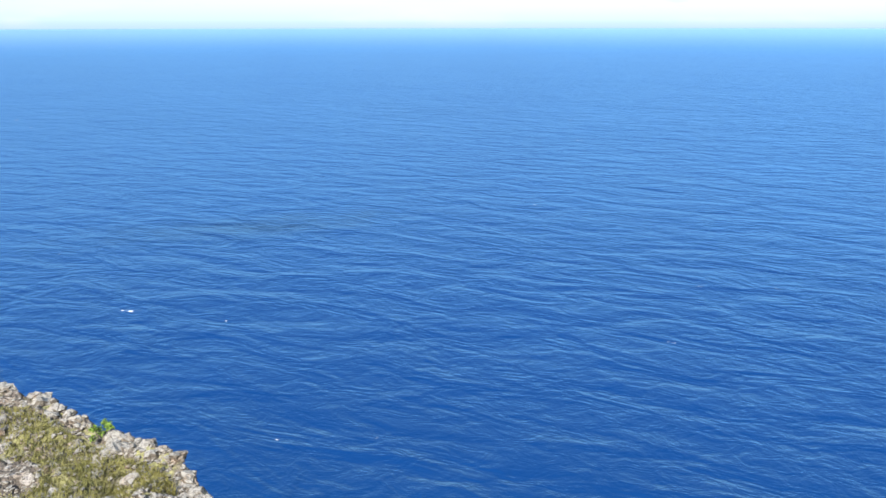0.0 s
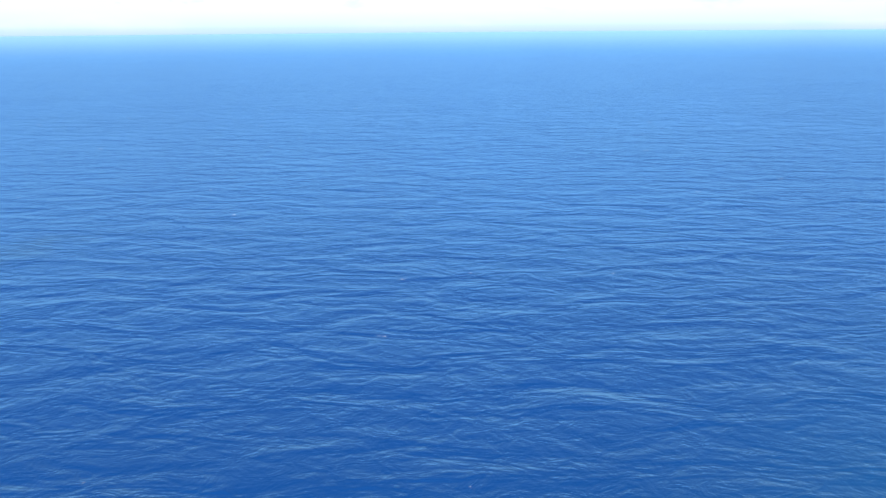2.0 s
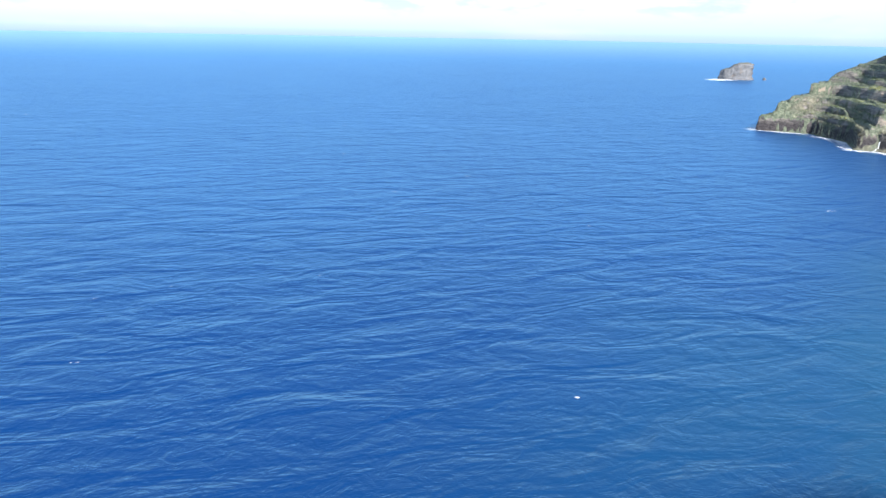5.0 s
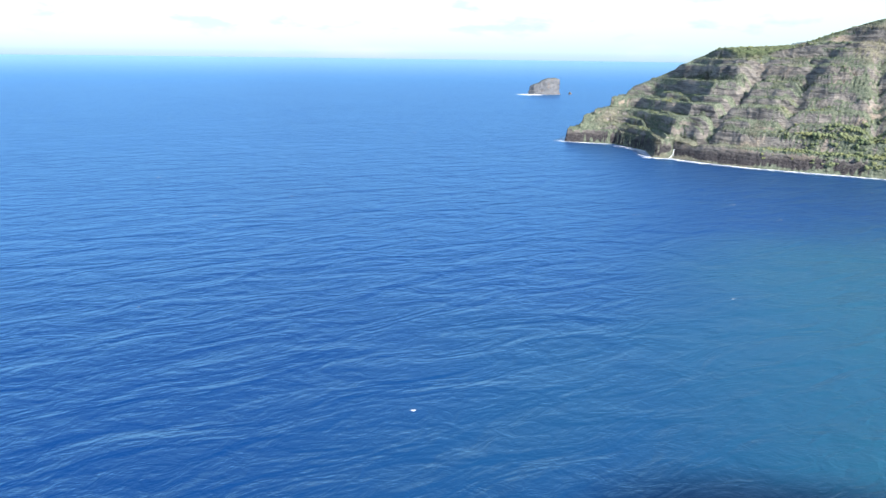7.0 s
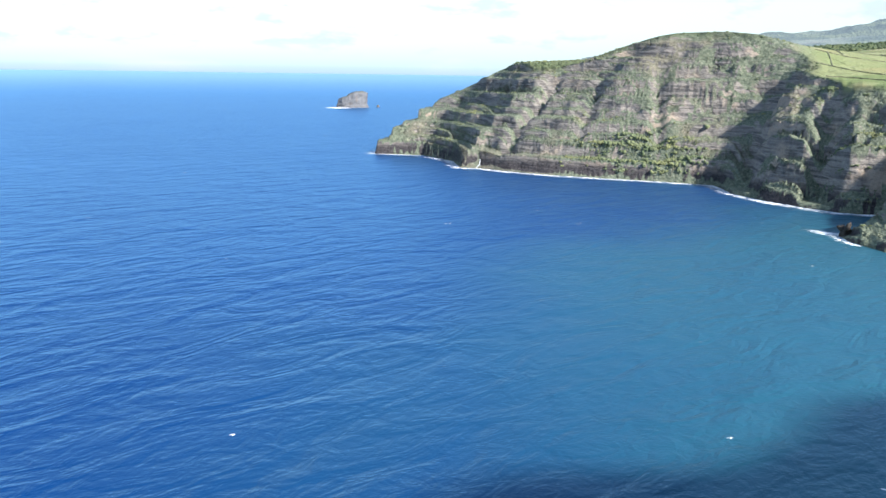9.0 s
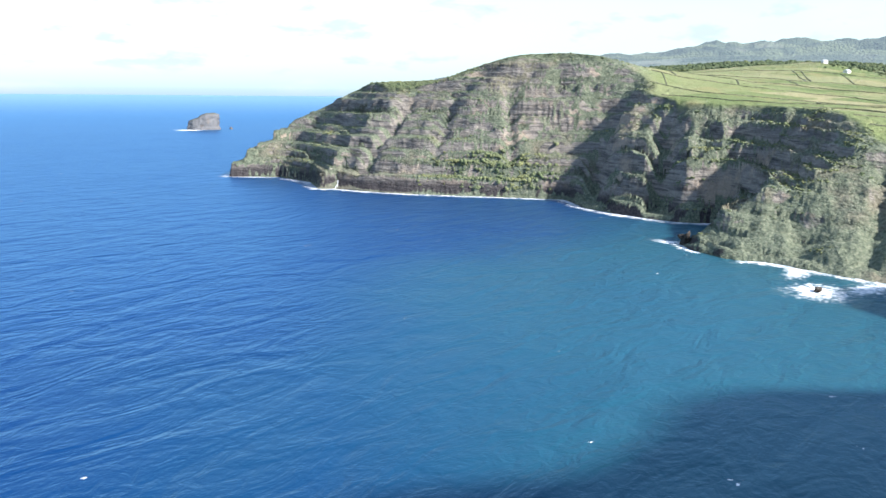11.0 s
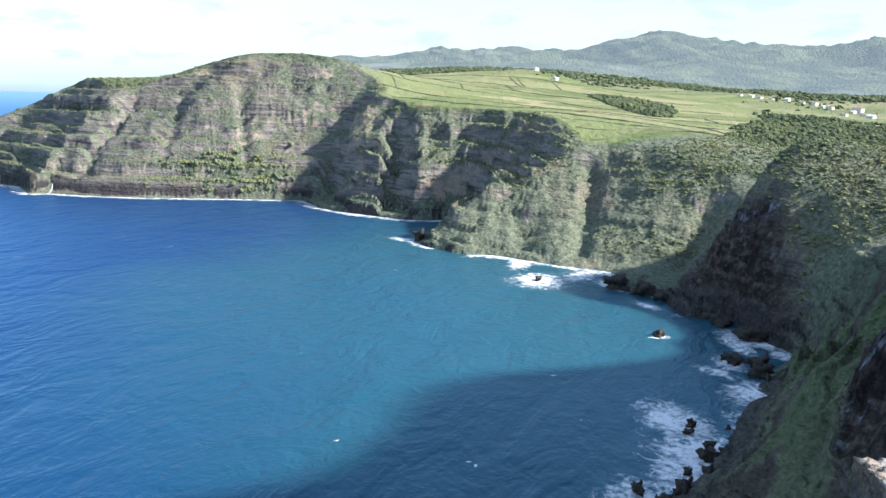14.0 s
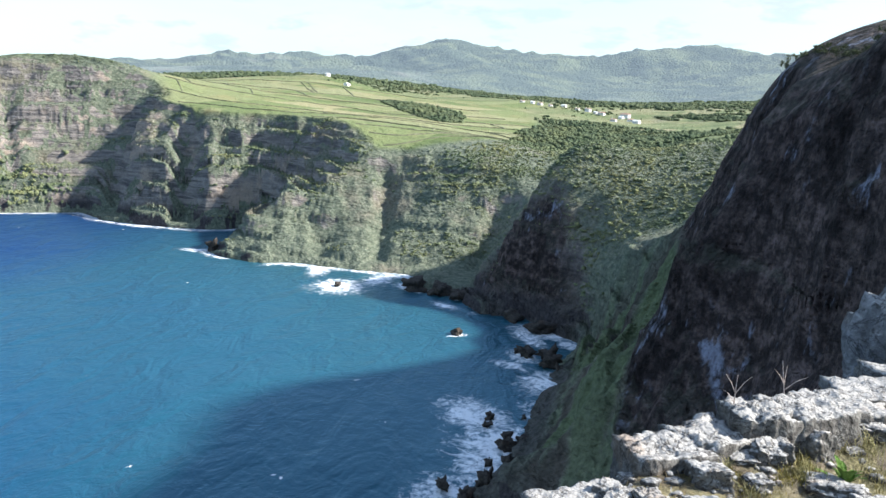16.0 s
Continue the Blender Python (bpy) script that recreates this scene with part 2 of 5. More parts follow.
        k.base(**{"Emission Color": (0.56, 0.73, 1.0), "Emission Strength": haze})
    return k.m


def stone_material(name, dark, mid, light, lichen, size=1.0):
    """Weathered stone: pitted grain, pale crusts on what faces up, brown stains."""
    k = Mat(name)
    g = k.noise(6.0 / size, 9.0, 0.75)
    big = k.noise(1.3 / size, 5.0)
    fine = k.noise(26.0 / size, 6.0, 0.75)
    up = k.xyz(k.geo.outputs["Normal"])[2]
    col = k.ramp(g, (0.32, dark), (0.5, mid), (0.68, light))
    crust = k.step(k.calc("ADD", k.calc("MULTIPLY", up, 0.62), k.noise(4.5 / size, 9.0, 0.75)), 0.80, 1.0)
    col = k.mix(crust, col, k.ramp(fine, (0.3, tuple(0.45 * c for c in lichen)), (0.62, lichen)))
    vein = k.step(k.calc("ABSOLUTE", k.calc("SUBTRACT", k.noise(3.2 / size, 7.0, 0.65, None, 0.6), 0.5)), 0.022, 0.004)
    col = k.mix(k.calc("MULTIPLY", vein, 0.85), col, dark)
    pits = k.step(k.noise(11.0 / size, 8.0, 0.75), 0.42, 0.34)
    col = k.mix(k.calc("MULTIPLY", pits, 0.8), col, dark)
    col = k.mix(k.calc("MULTIPLY", k.step(big, 0.54, 0.68), 0.6), col, k.mix(1.0, col, (1.0, 0.74, 0.54), "MULTIPLY"))
    k.base(col, 0.92)
    k.b.inputs["Specular IOR Level"].default_value = 0.15
    n1 = k.bump(k.noise(3.0 / size, 4.0, 0.55), 0.13 * size, 1.0)
    k.bump(k.noise(14.0 / size, 4.0, 0.6), 0.030 * size, 1.0, n1)
    return k.m


def rubble_material():
    """Broken brown and grey stones bedded in soil, with dry turf between."""
    k = Mat("rubble")
    jit = k.n.new("ShaderNodeVectorMath")
    jit.operation = "ADD"
    k.l.new(k.geo.outputs["Position"], jit.inputs[0])
    nz = k.n.new("ShaderNodeTexNoise")
    nz.inputs["Scale"].default_value = 5.0
    k.l.new(k.geo.outputs["Position"], nz.inputs["Vector"])
    sc = k.n.new("ShaderNodeVectorMath")
    sc.operation = "SCALE"
    sc.inputs["Scale"].default_value = 0.22
    k.l.new(nz.outputs["Color"], sc.inputs[0])
    k.l.new(sc.outputs["Vector"], jit.inputs[1])
    vec = jit.outputs["Vector"]
    dist, hue = k.cells(5.5, vec), k.xyz(k.cells(5.5, vec, "F1", "Color"))[0]
    small = k.cells(15.0, vec)
    stone = k.ramp(hue, (0.1, (0.09, 0.075, 0.06)), (0.4, (0.19, 0.16, 0.125)), (0.6, (0.29, 0.265, 0.225)), (0.8, (0.20, 0.14, 0.09)), (0.95, (0.36, 0.34, 0.31)))
    stone = k.mix(0.6, stone, k.ramp(k.noise(22.0, 6.0, 0.7), (0.3, 0.35), (0.65, 1.0)), "MULTIPLY")
    stone = k.mix(k.step(dist, 0.5, 0.7), stone, (0.09, 0.072, 0.055))
    turf = k.ramp(k.noise(18.0, 7.0, 0.7), (0.3, (0.10, 0.10, 0.035)), (0.5, (0.21, 0.20, 0.08)), (0.7, (0.33, 0.30, 0.15)))
    green = k.step(k.noise(0.9, 6.0, 0.65), 0.49, 0.6)
    col = k.mix(green, stone, turf)
    k.base(col, 0.95)
    bare = k.calc("SUBTRACT", 1.0, green)
    n1 = k.bump(k.calc("MULTIPLY", k.calc("SUBTRACT", 1.0, dist), bare), 0.07, 1.0)
    n2 = k.bump(k.calc("MULTIPLY", k.calc("SUBTRACT", 1.0, small), bare), 0.05, 1.0, n1)
    k.bump(k.noise(30.0, 4.0, 0.6), 0.015, 1.0, n2)
    return k.m


def plain_material(name, color, rough=0.8, vary=0.25, scale=2.0):
    k = Mat(name)
    f = k.noise(scale, 5.0)
    lo = tuple(c * (1 - vary) for c in color)
    hi = tuple(min(1, c * (1 + vary)) for c in color)
    return k.base(k.ramp(f, (0.3, lo), (0.7, hi)), rough)


SEA = sea_material()
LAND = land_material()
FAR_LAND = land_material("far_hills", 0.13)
BASALT = stone_material("dark_wet_basalt", (0.02, 0.018, 0.016), (0.05, 0.044, 0.038), (0.10, 0.088, 0.075), (0.085, 0.075, 0.065), 8.0)
LICHEN_STONE = stone_material("lichened_stone", (0.035, 0.032, 0.03), (0.11, 0.105, 0.095), (0.21, 0.205, 0.19), (0.40, 0.39, 0.365), 0.5)
BROWN_STONE = stone_material("brown_weathered_stone", (0.028, 0.023, 0.018), (0.105, 0.088, 0.068), (0.19, 0.165, 0.13), (0.32, 0.30, 0.26), 0.5)
RUBBLE = rubble_material()


# ---- lie of the land ----
def lattice(ix, iy, seed):
    """Random values in 0..1 on the whole numbers."""
    h = (ix.astype(np.int64) * 374761393 + iy.astype(np.int64) * 668265263 + seed * 974711) & 0xFFFFFFFF
    h = ((h ^ (h >> 13)) * 1274126177) & 0xFFFFFFFF
    return ((h ^ (h >> 16)) & 0xFFFF) / 65535.0


def rough(x, y, size, octaves=5, gain=0.5, seed=0, ridged=False):
    """Smooth noise about 0, largest bumps of that size in metres."""
    total, amp, norm = np.zeros_like(x, dtype=float), 1.0, 0.0
    for o in range(octaves):
        u, v = x / size + 17.3 * o, y / size - 9.1 * o
        i, j = np.floor(u), np.floor(v)
        a, b = u - i, v - j
        a, b = a * a * (3 - 2 * a), b * b * (3 - 2 * b)
        s = seed + 31 * o
        n = (lattice(i, j, s) * (1 - a) + lattice(i + 1, j, s) * a) * (1 - b) + (lattice(i, j + 1, s) * (1 - a) + lattice(i + 1, j + 1, s) * a) * b
        n = 1 - 2 * abs(2 * n - 1) if ridged else 2 * n - 1
        total, norm = total + amp * n, norm + amp
        amp, size = amp * gain, size / 2
    return total / norm


def ease(v, a, b):
    u = np.clip((v - a) / (b - a), 0, 1)
    return u * u * (3 - 2 * u)


# shoreline, walked with the land on the right-hand side: x, y, depth of the cliff, share of it that is a lower slope
SHORE_HEADLAND = [
    (2600, 860, 120, 0), (1500, 690, 120, 0), (1150, 585, 95, 0), (985, 533, 42, 0), (998, 468, 84, 0), (954, 407, 120, 0),
    (891, 369, 150, 0), (897, 348, 150, 0), (884, 312, 150, 0), (876, 259, 145, 0), (877, 197, 140, 0), (882, 137, 120, 0),
    (880, 87, 115, 0), (825, 64, 110, 0), (784, 29, 100, 0), (750, -25, 80, 0), (755, -62, 70, 0), (706, -62, 95, 0)]
SHORE_BAY = [
    (639, -25, 95, 0), (616, -32, 105, 0), (585, -58, 120, 0), (584, -74, 130, 0), (562, -105, 140, 0), (540, -133, 140, 0),
    (518, -148, 150, 0), (484, -141, 70, 0), (476, -163, 52, 0), (422, -158, 40, 0), (405, -177, 34, 0), (369, -179, 34, 0),
    (356, -183, 38, 0.0), (319, -158, 62, 0.25), (276, -126, 95, 0.36), (260, -118, 95, 0.3), (238, -103, 92, 0.25), (209, -75, 90, 0.2)]
SHORE_NEAR = [
    (186, -84, 85, 0.2), (150, -92, 75, 0.2), (100, -72, 70, 0.2), (60, -38, 50, 0), (36, 0, 34, 0), (12, 36, 36, 0), (-40, 70, 60, 0),
    (-250, 110, 95, 0), (-700, 60, 100, 0), (-1500, 200, 100, 0), (-4600, 300, 100, 0)]
SHORE = SHORE_HEADLAND + SHORE_BAY + SHORE_NEAR

# heights of the upland behind the cliff tops: x, y, z
TOPS_HEADLAND = [
    (1012, 492, 56), (1040, 435, 90), (1040, 360, 121), (1018, 287, 118), (1005, 240, 129), (990, 195, 145), (985, 150, 154),
    (985, 100, 155), (960, 60, 148), (1150, 500, 70), (1250, 250, 120), (1200, 100, 135)]
TOPS_FIELDS = [
    (925, 26, 120), (855, -16, 104), (800, -88, 101), (712, -126, 96), (676, -140, 87), (662, -158, 81), (648, -237, 87),
    (655, -257, 87), (1479, -258, 162), (1500, -50, 147), (1449, -388, 133), (1380, -586, 127), (1114, -670, 100),
    (700, -330, 76), (900, -480, 88), (1000, -150, 113)]
# the unseen rim at (110, -150) is raised to throw shadow on the bay
TOPS_NEAR = [
    (470, -234, 88), (470, -273, 84.5), (458, -308, 93), (434, -168, 38), (433, -184, 56), (412, -192, 57), (387, -199, 44), (505, -200, 22), (530, -235, 38), (560, -215, 50), (600, -250, 74), (345, -206, 50), (336, -232, 60), (316, -262, 84), (285, -222, 94), (258, -207, 118), (264, -194, 97), (270, -186, 82), (232, -194, 129),
    (165, -164, 130), (110, -150, 164), (20, -70, 120), (0, -4, 108.4), (-40, -30, 112), (-300, -100, 130), (300, -420, 120),
    (0, -500, 160), (-900, -500, 200)]
# far hills: heading, distance, z
HILLS = [
    (76, 2600, 90), (86.4, 2500, 210), (87.9, 2700, 224), (89, 2700, 192), (92.4, 3000, 248), (94.6, 3000, 248), (98, 3200, 270), (101.4, 3300, 268),
    (104.7, 3500, 345), (108.7, 3600, 436), (111, 3600, 400), (113.9, 3600, 325), (117, 3600, 304), (120, 3500, 334),
    (122.5, 3500, 330), (124.6, 3500, 356), (127.8, 3500, 328), (132, 3500, 325), (150, 3400, 380), (200, 3500, 350), (250, 3500, 250),
    (100, 2100, 200), (108, 2200, 190), (116, 2100, 150), (124, 2100, 150), (112, 2700, 235), (122, 2800, 225), (95, 4700, 200), (115, 4700, 250), (135, 4700, 250)]


def upland():
    pts = [*TOPS_HEADLAND, *TOPS_FIELDS, *TOPS_NEAR]
    pts += [(d * math.sin(radians(a)), d * math.cos(radians(a)), z) for a, d, z in HILLS]
    p = np.array(pts, float)
    q = p[:, :2] / 1000

    def kern(a, b):
        r2 = ((a[:, None, :] - b[None, :, :]) ** 2).sum(-1)
        return np.sqrt(r2 + 0.0004)
    n = len(q)
    m = np.zeros((n + 1, n + 1))
    m[:n, :n], m[:n, n], m[n, :n] = kern(q, q), 1, 1
    w = np.linalg.solve(m, np.append(p[:, 2], 0))

    def height(x, y):
        xy = np.stack([x, y], -1) / 1000
        z = np.full(len(x), w[n])
        for c, k in zip(q, w[:n]):
            z += k * np.sqrt(((xy - c) ** 2).sum(1) + 0.0004)
        return z
    return height


UPLAND = upland()


def shore_at(x, y):
    """Distance inland from the shoreline (negative: out at sea), and the cliff's depth and lower share there."""
    best, depth, share, total = np.full(len(x), 1e9), np.zeros(len(x)), np.zeros(len(x)), np.zeros(len(x))
    inside = np.zeros(len(x), bool)
    ring = [(s[0], s[1]) for s in SHORE] + [(-4600, -9000), (9000, -9000), (9000, 900)]
    for i, (ax, ay) in enumerate(ring):
        bx, by = ring[(i + 1) % len(ring)]
        cross = ((ay > y) != (by > y)) & (x < (bx - ax) * (y - ay) / (by - ay + 1e-9) + ax)
        inside ^= cross
    for a, b in zip(SHORE, SHORE[1:]):
        dx, dy = b[0] - a[0], b[1] - a[1]
        u = np.clip(((x - a[0]) * dx + (y - a[1]) * dy) / (dx * dx + dy * dy), 0, 1)
        d = np.hypot(x - a[0] - u * dx, y - a[1] - u * dy)
        best = np.minimum(best, d)
        w = math.hypot(dx, dy) / (d * d + 60) ** 1.8
        depth += w * (a[2] + u * (b[2] - a[2]))
        share += w * (a[3] + u * (b[3] - a[3]))
        total += w
    return np.where(inside, best, -best), depth / total, share / total


# clefts in the cliffs: from x, y to x, y, depth, width
CLEFTS = [
    (905, 318, 975, 288, 15, 8), (552, -133, 640, -160, 7, 7), (812, 52, 885, 52, 20, 11), (755, -8, 850, -12, 22, 12),
    (560, -95, 606, -104, 7, 11), (905, 232, 960, 228, 9, 7), (900, 150, 960, 160, 10, 9), (484, -170, 560, -225, 10, 12)]


def cleft(x, y):
    cut = np.zeros(len(x))
    for ax, ay, bx, by, deep, wide in CLEFTS:
        dx, dy = bx - ax, by - ay
        u = np.clip(((x - ax) * dx + (y - ay) * dy) / (dx * dx + dy * dy), 0, 1)
        d = np.hypot(x - ax - u * dx, y - ay - u * dy)
        cut = np.maximum(cut, deep * np.exp(-(d / wide) ** 2))
    return cut


def ribs(x, y):
    """Buttresses and runnels down the grassy slope, slanting across it."""
    w = 5 * rough(x, y, 30, 3, seed=28)
    return rough(0.73 * x + 0.69 * y + w, 0.14 * (0.69 * x - 0.73 * y), 13, 3, 0.55, seed=27, ridged=True)


def land(x, y):
    """Height of the ground, how much of it is cliff, the distance inland and how far up the cliff it lies."""
    r = np.hypot(x, y)
    wob = ease(r, 30, 150)
    head = ease(y + 0.25 * (x - 850), 20, 110) * ease(x, 700, 800)       # the banded headland
    bend = 10 * wob * (1 - 0.55 * head)
    wx, wy = x + bend * rough(x, y, 45, 4, seed=5), y + bend * rough(x, y, 45, 4, seed=6)
    d1, _, _ = shore_at(wx, wy)
    d2, depth, share = shore_at(x, y)
    d = 0.75 * d1 + 0.25 * d2
    top = UPLAND(x, y)
    far = ease(r, 1500, 2600)
    top = top + far * (30 + 46 * ease(r, 2400, 3200)) * (rough(x, y, 620, 6, 0.55, seed=3, ridged=True) - 0.25) + 2.5 * wob * rough(x, y, 60, 4, seed=8)
    near = ease(r, 120, 330)
    knoll = 1 - 0.85 * np.exp(-((x - 445) / 85) ** 2 - ((y + 240) / 80) ** 2)     # a smoother, grown-over hill
    knoll = np.clip(knoll - 0.3 * np.exp(-((x - 595) / 75) ** 2 - ((y + 140) / 65) ** 2), 0.1, 1)
    near = near * knoll
    gully = rough(x, y, 40, 4, 0.5, seed=11, ridged=True)
    spur = rough(x, y, 105, 3, 0.5, seed=14, ridged=True)
    depth = depth * (1 + 0.2 * rough(x, y, 80, 3, seed=12))
    u0 = np.clip(d / depth, 0, 1)
    carve = wob * (4.5 * gully * (1 - 0.75 * head) + (20 - 14 * head) * spur * near) * ease(u0, 0.05, 0.4)
    u = np.clip((d + carve) / depth, 0, 1)

    def rise(u):
        plain = 1 - (1 - u) ** 1.35
        plain = plain + head * 0.12 * ease(u, 0.0, 0.05) * (1 - u) ** 2      # a sheer foot under the beds
        stage = share * np.clip(u / 0.45, 0, 1) ** 0.9 + (1 - share) * ease(u, 0.38, 1.0)
        return plain + (stage - plain) * np.clip(share * 4, 0, 1)
    # hard and soft beds stand out and draw back along the face
    layer = top * rise(u) + 5 * rough(x, y, 240, 3, seed=17)
    bed = rough(layer * 7.0, y - 0.3 * x, 95, 4, 0.6, seed=18) + 0.5 * rough(layer * 3.0, y - 0.3 * x, 40, 3, 0.6, seed=19)
    u = np.clip(u + wob * knoll * (6.0 + 5.0 * head) * bed * ease(u, 0.04, 0.2) * (1 - ease(u, 0.86, 1.0)) * (1 - np.clip(share * 3, 0, 1)) / depth, 0, 1)
    z = top * rise(u)
    mask = (1 - ease(u, 0.85, 1.0)) * wob * (0.1 + 0.9 * knoll)
    # lava beds: treads and risers, patchy and of uneven height
    patch = 0.35 + 0.65 * np.maximum(head, ease(rough(x, y, 130, 3, seed=33), -0.35, 0.3))
    patch = patch * (1 - 0.65 * np.exp(-((x - 580) / 110) ** 2 - ((y + 165) / 100) ** 2))
    for step, force in ((21.0, 0.85), (8.5, 0.85), (4.0, 0.4 * (1 - ease(r, 420, 600)))):
        q = z / step + (1.1 - 0.6 * head) * rough(x, y, 210, 4, seed=int(step)) + 0.35 * rough(z * 3.0, x * 0.02, 11, 2, seed=70)
        f = q - np.floor(q)
        z = z + mask * patch * force * step * (ease(f, 0.3, 0.72) - f) * (1 - 0.85 * np.clip(share * 3, 0, 1))
    z = z + mask * (2.6 * (1 - 0.7 * head) * rough(x, y, 14, 4, 0.6, seed=21, ridged=True) + 3.0 * share * rough(x, y, 30, 4, 0.6, seed=25, ridged=True))
    rib = ribs(x, y)
    z = z + np.clip(share * 4, 0, 1) * 9.0 * rib * ease(u, 0.03, 0.25) * (1 - ease(u, 0.4, 0.6)) * near
    z = np.where(z > 4, np.maximum(4, z - cleft(x + 4 * rough(x, y, 20, 3, seed=71), y + 4 * rough(x, y, 20, 3, seed=72))), z)
    # the rock falls sheer below the lookout
    a = np.degrees(np.arctan2(x, y))
    fall = 0.9 * (1 - ease(np.abs(a - 30), 74, 92))
    z = np.where((r < 120) & (fall > 0.02), np.minimum(z, 109 - fall * np.maximum(r, 4)), z)
    z = np.where(d < 0, np.maximum(-25, d * 0.6) - 1.0, z)
    return z, mask * (d > 0), d, u, share


def rings():
    """Headings and distances of the net on which the ground is laid, close where it is seen from near."""
    a = np.concatenate([np.arange(-180, -40, 2.0), np.arange(-40, 58, 1.0), np.arange(58, 139, 0.08), np.arange(139, 180.1, 1.5)])
    r = np.concatenate([np.arange(9, 90, 3.0), np.arange(90, 430, 1.7), np.arange(430, 850, 2.2), np.arange(850, 1070, 1.3), np.arange(1070, 1200, 1.8), np.geomspace(1200, 4800, 140)])
    return a, r


def net(name, a, r, z_of, mat, keep, attrs=()):
    aa, rr = np.meshgrid(np.radians(a), r, indexing="ij")
    x, y = (rr * np.sin(aa)).ravel(), (rr * np.cos(aa)).ravel()
    z, extra = z_of(x, y)
    co = np.stack([x, y, z], 1)
    na, nr = len(a), len(r)
    i = (np.arange(na - 1)[:, None] * nr + np.arange(nr - 1)[None, :]).ravel()
    quads = np.stack([i + nr, i + nr + 1, i + 1, i], 1)
    quads = quads[keep(co[quads])]
    used = np.zeros(len(co), bool)
    used[quads.ravel()] = True
    index = np.cumsum(used) - 1
    co, quads = co[used], index[quads]
    me = bpy.data.meshes.new(name)
    me.vertices.add(len(co))
    me.vertices.foreach_set("co", co.ravel())
    me.loops.add(quads.size)
    me.loops.foreach_set("vertex_index", quads.ravel())
    me.polygons.add(len(quads))
    me.polygons.foreach_set("loop_start", np.arange(0, quads.size, 4))
    me.polygons.foreach_set("loop_total", np.full(len(quads), 4))
    me.update(calc_edges=True)
    for key, v in extra.items():
        me.attributes.new(key, "FLOAT", "POINT").data.foreach_set("value", v[used].astype(np.float32))
    me.materials.append(mat)
    me.polygons.foreach_set("use_smooth", np.full(len(quads), True))
    return new(name, me)


def cover(x, y, u):
    """Shares of pasture and of woodland on the ground."""
    r, a = np.hypot(x, y), np.degrees(np.arctan2(x, y))
    edge = a + 2.2 * rough(x, y, 240, 4, seed=44)
    field = ease(u, 0.93, 1.0) * ease(edge, 87.5, 90) * (1 - ease(edge - 0.004 * (r - 700), 111.5, 113)) * (1 - ease(r + 250 * rough(x, y, 300, 4, seed=45), 1500, 1750)) * ease(x + 0.1 * (y + 200) + 8 * rough(x, y, 40, 3, seed=43), 638, 652)
    grove = ease(-((a - 106.6) / 2.6) ** 2 - ((r - 1120 - 25 * (106 - a)) / 130) ** 2 + 0.7 * rough(x, y, 120, 4, seed=46), -1.0, -0.7)
    field = field * (1 - grove)
    wood = ease(u, 0.9, 1.0) * (1 - field) * ease(r, 740, 820) * ease(rough(x, y, 170, 5, 0.6, seed=40) + 0.12 + 0.3 * (1 - ease(r, 800, 1100)), 0.05, 0.2)
    clear = ease(a, 111.5, 113) * (1 - ease(a, 121.5, 123)) * ease(r, 1150, 1220) * (1 - ease(r, 1540, 1600))
    wood = np.maximum(wood, ease(r + 200 * rough(x, y, 300, 4, seed=48), 1560, 1800) * ease(rough(x, y, 420, 5, 0.6, seed=47) + 0.75, 0.1, 0.5))
    field = np.maximum(field, 0.75 * (1 - ease(wood, 0.1, 0.5)) * ease(r, 760, 900) * ease(u, 0.93, 1.0) * (1 - ease(r, 1900, 2600)) * (a > 100) * ease(rough(x, y, 300, 4, seed=49) + 0.3, 0, 0.2))
    field = np.maximum(field, 0.8 * clear * ease(u, 0.93, 1.0))
    wood = np.maximum(wood * (x > 300) * (1 - 0.93 * clear), grove * ease(u, 0.9, 1.0))
    return field, wood


def thicket(x, y):
    """A stand of green trees on the foot of the headland."""
    return np.exp(-((x - 886) / 15) ** 2 - ((y - 165) / 48) ** 2) * ease(rough(x, y, 26, 3, seed=36), -0.35, 0.15)


def r_of(x, y):
    return np.hypot(x, y)


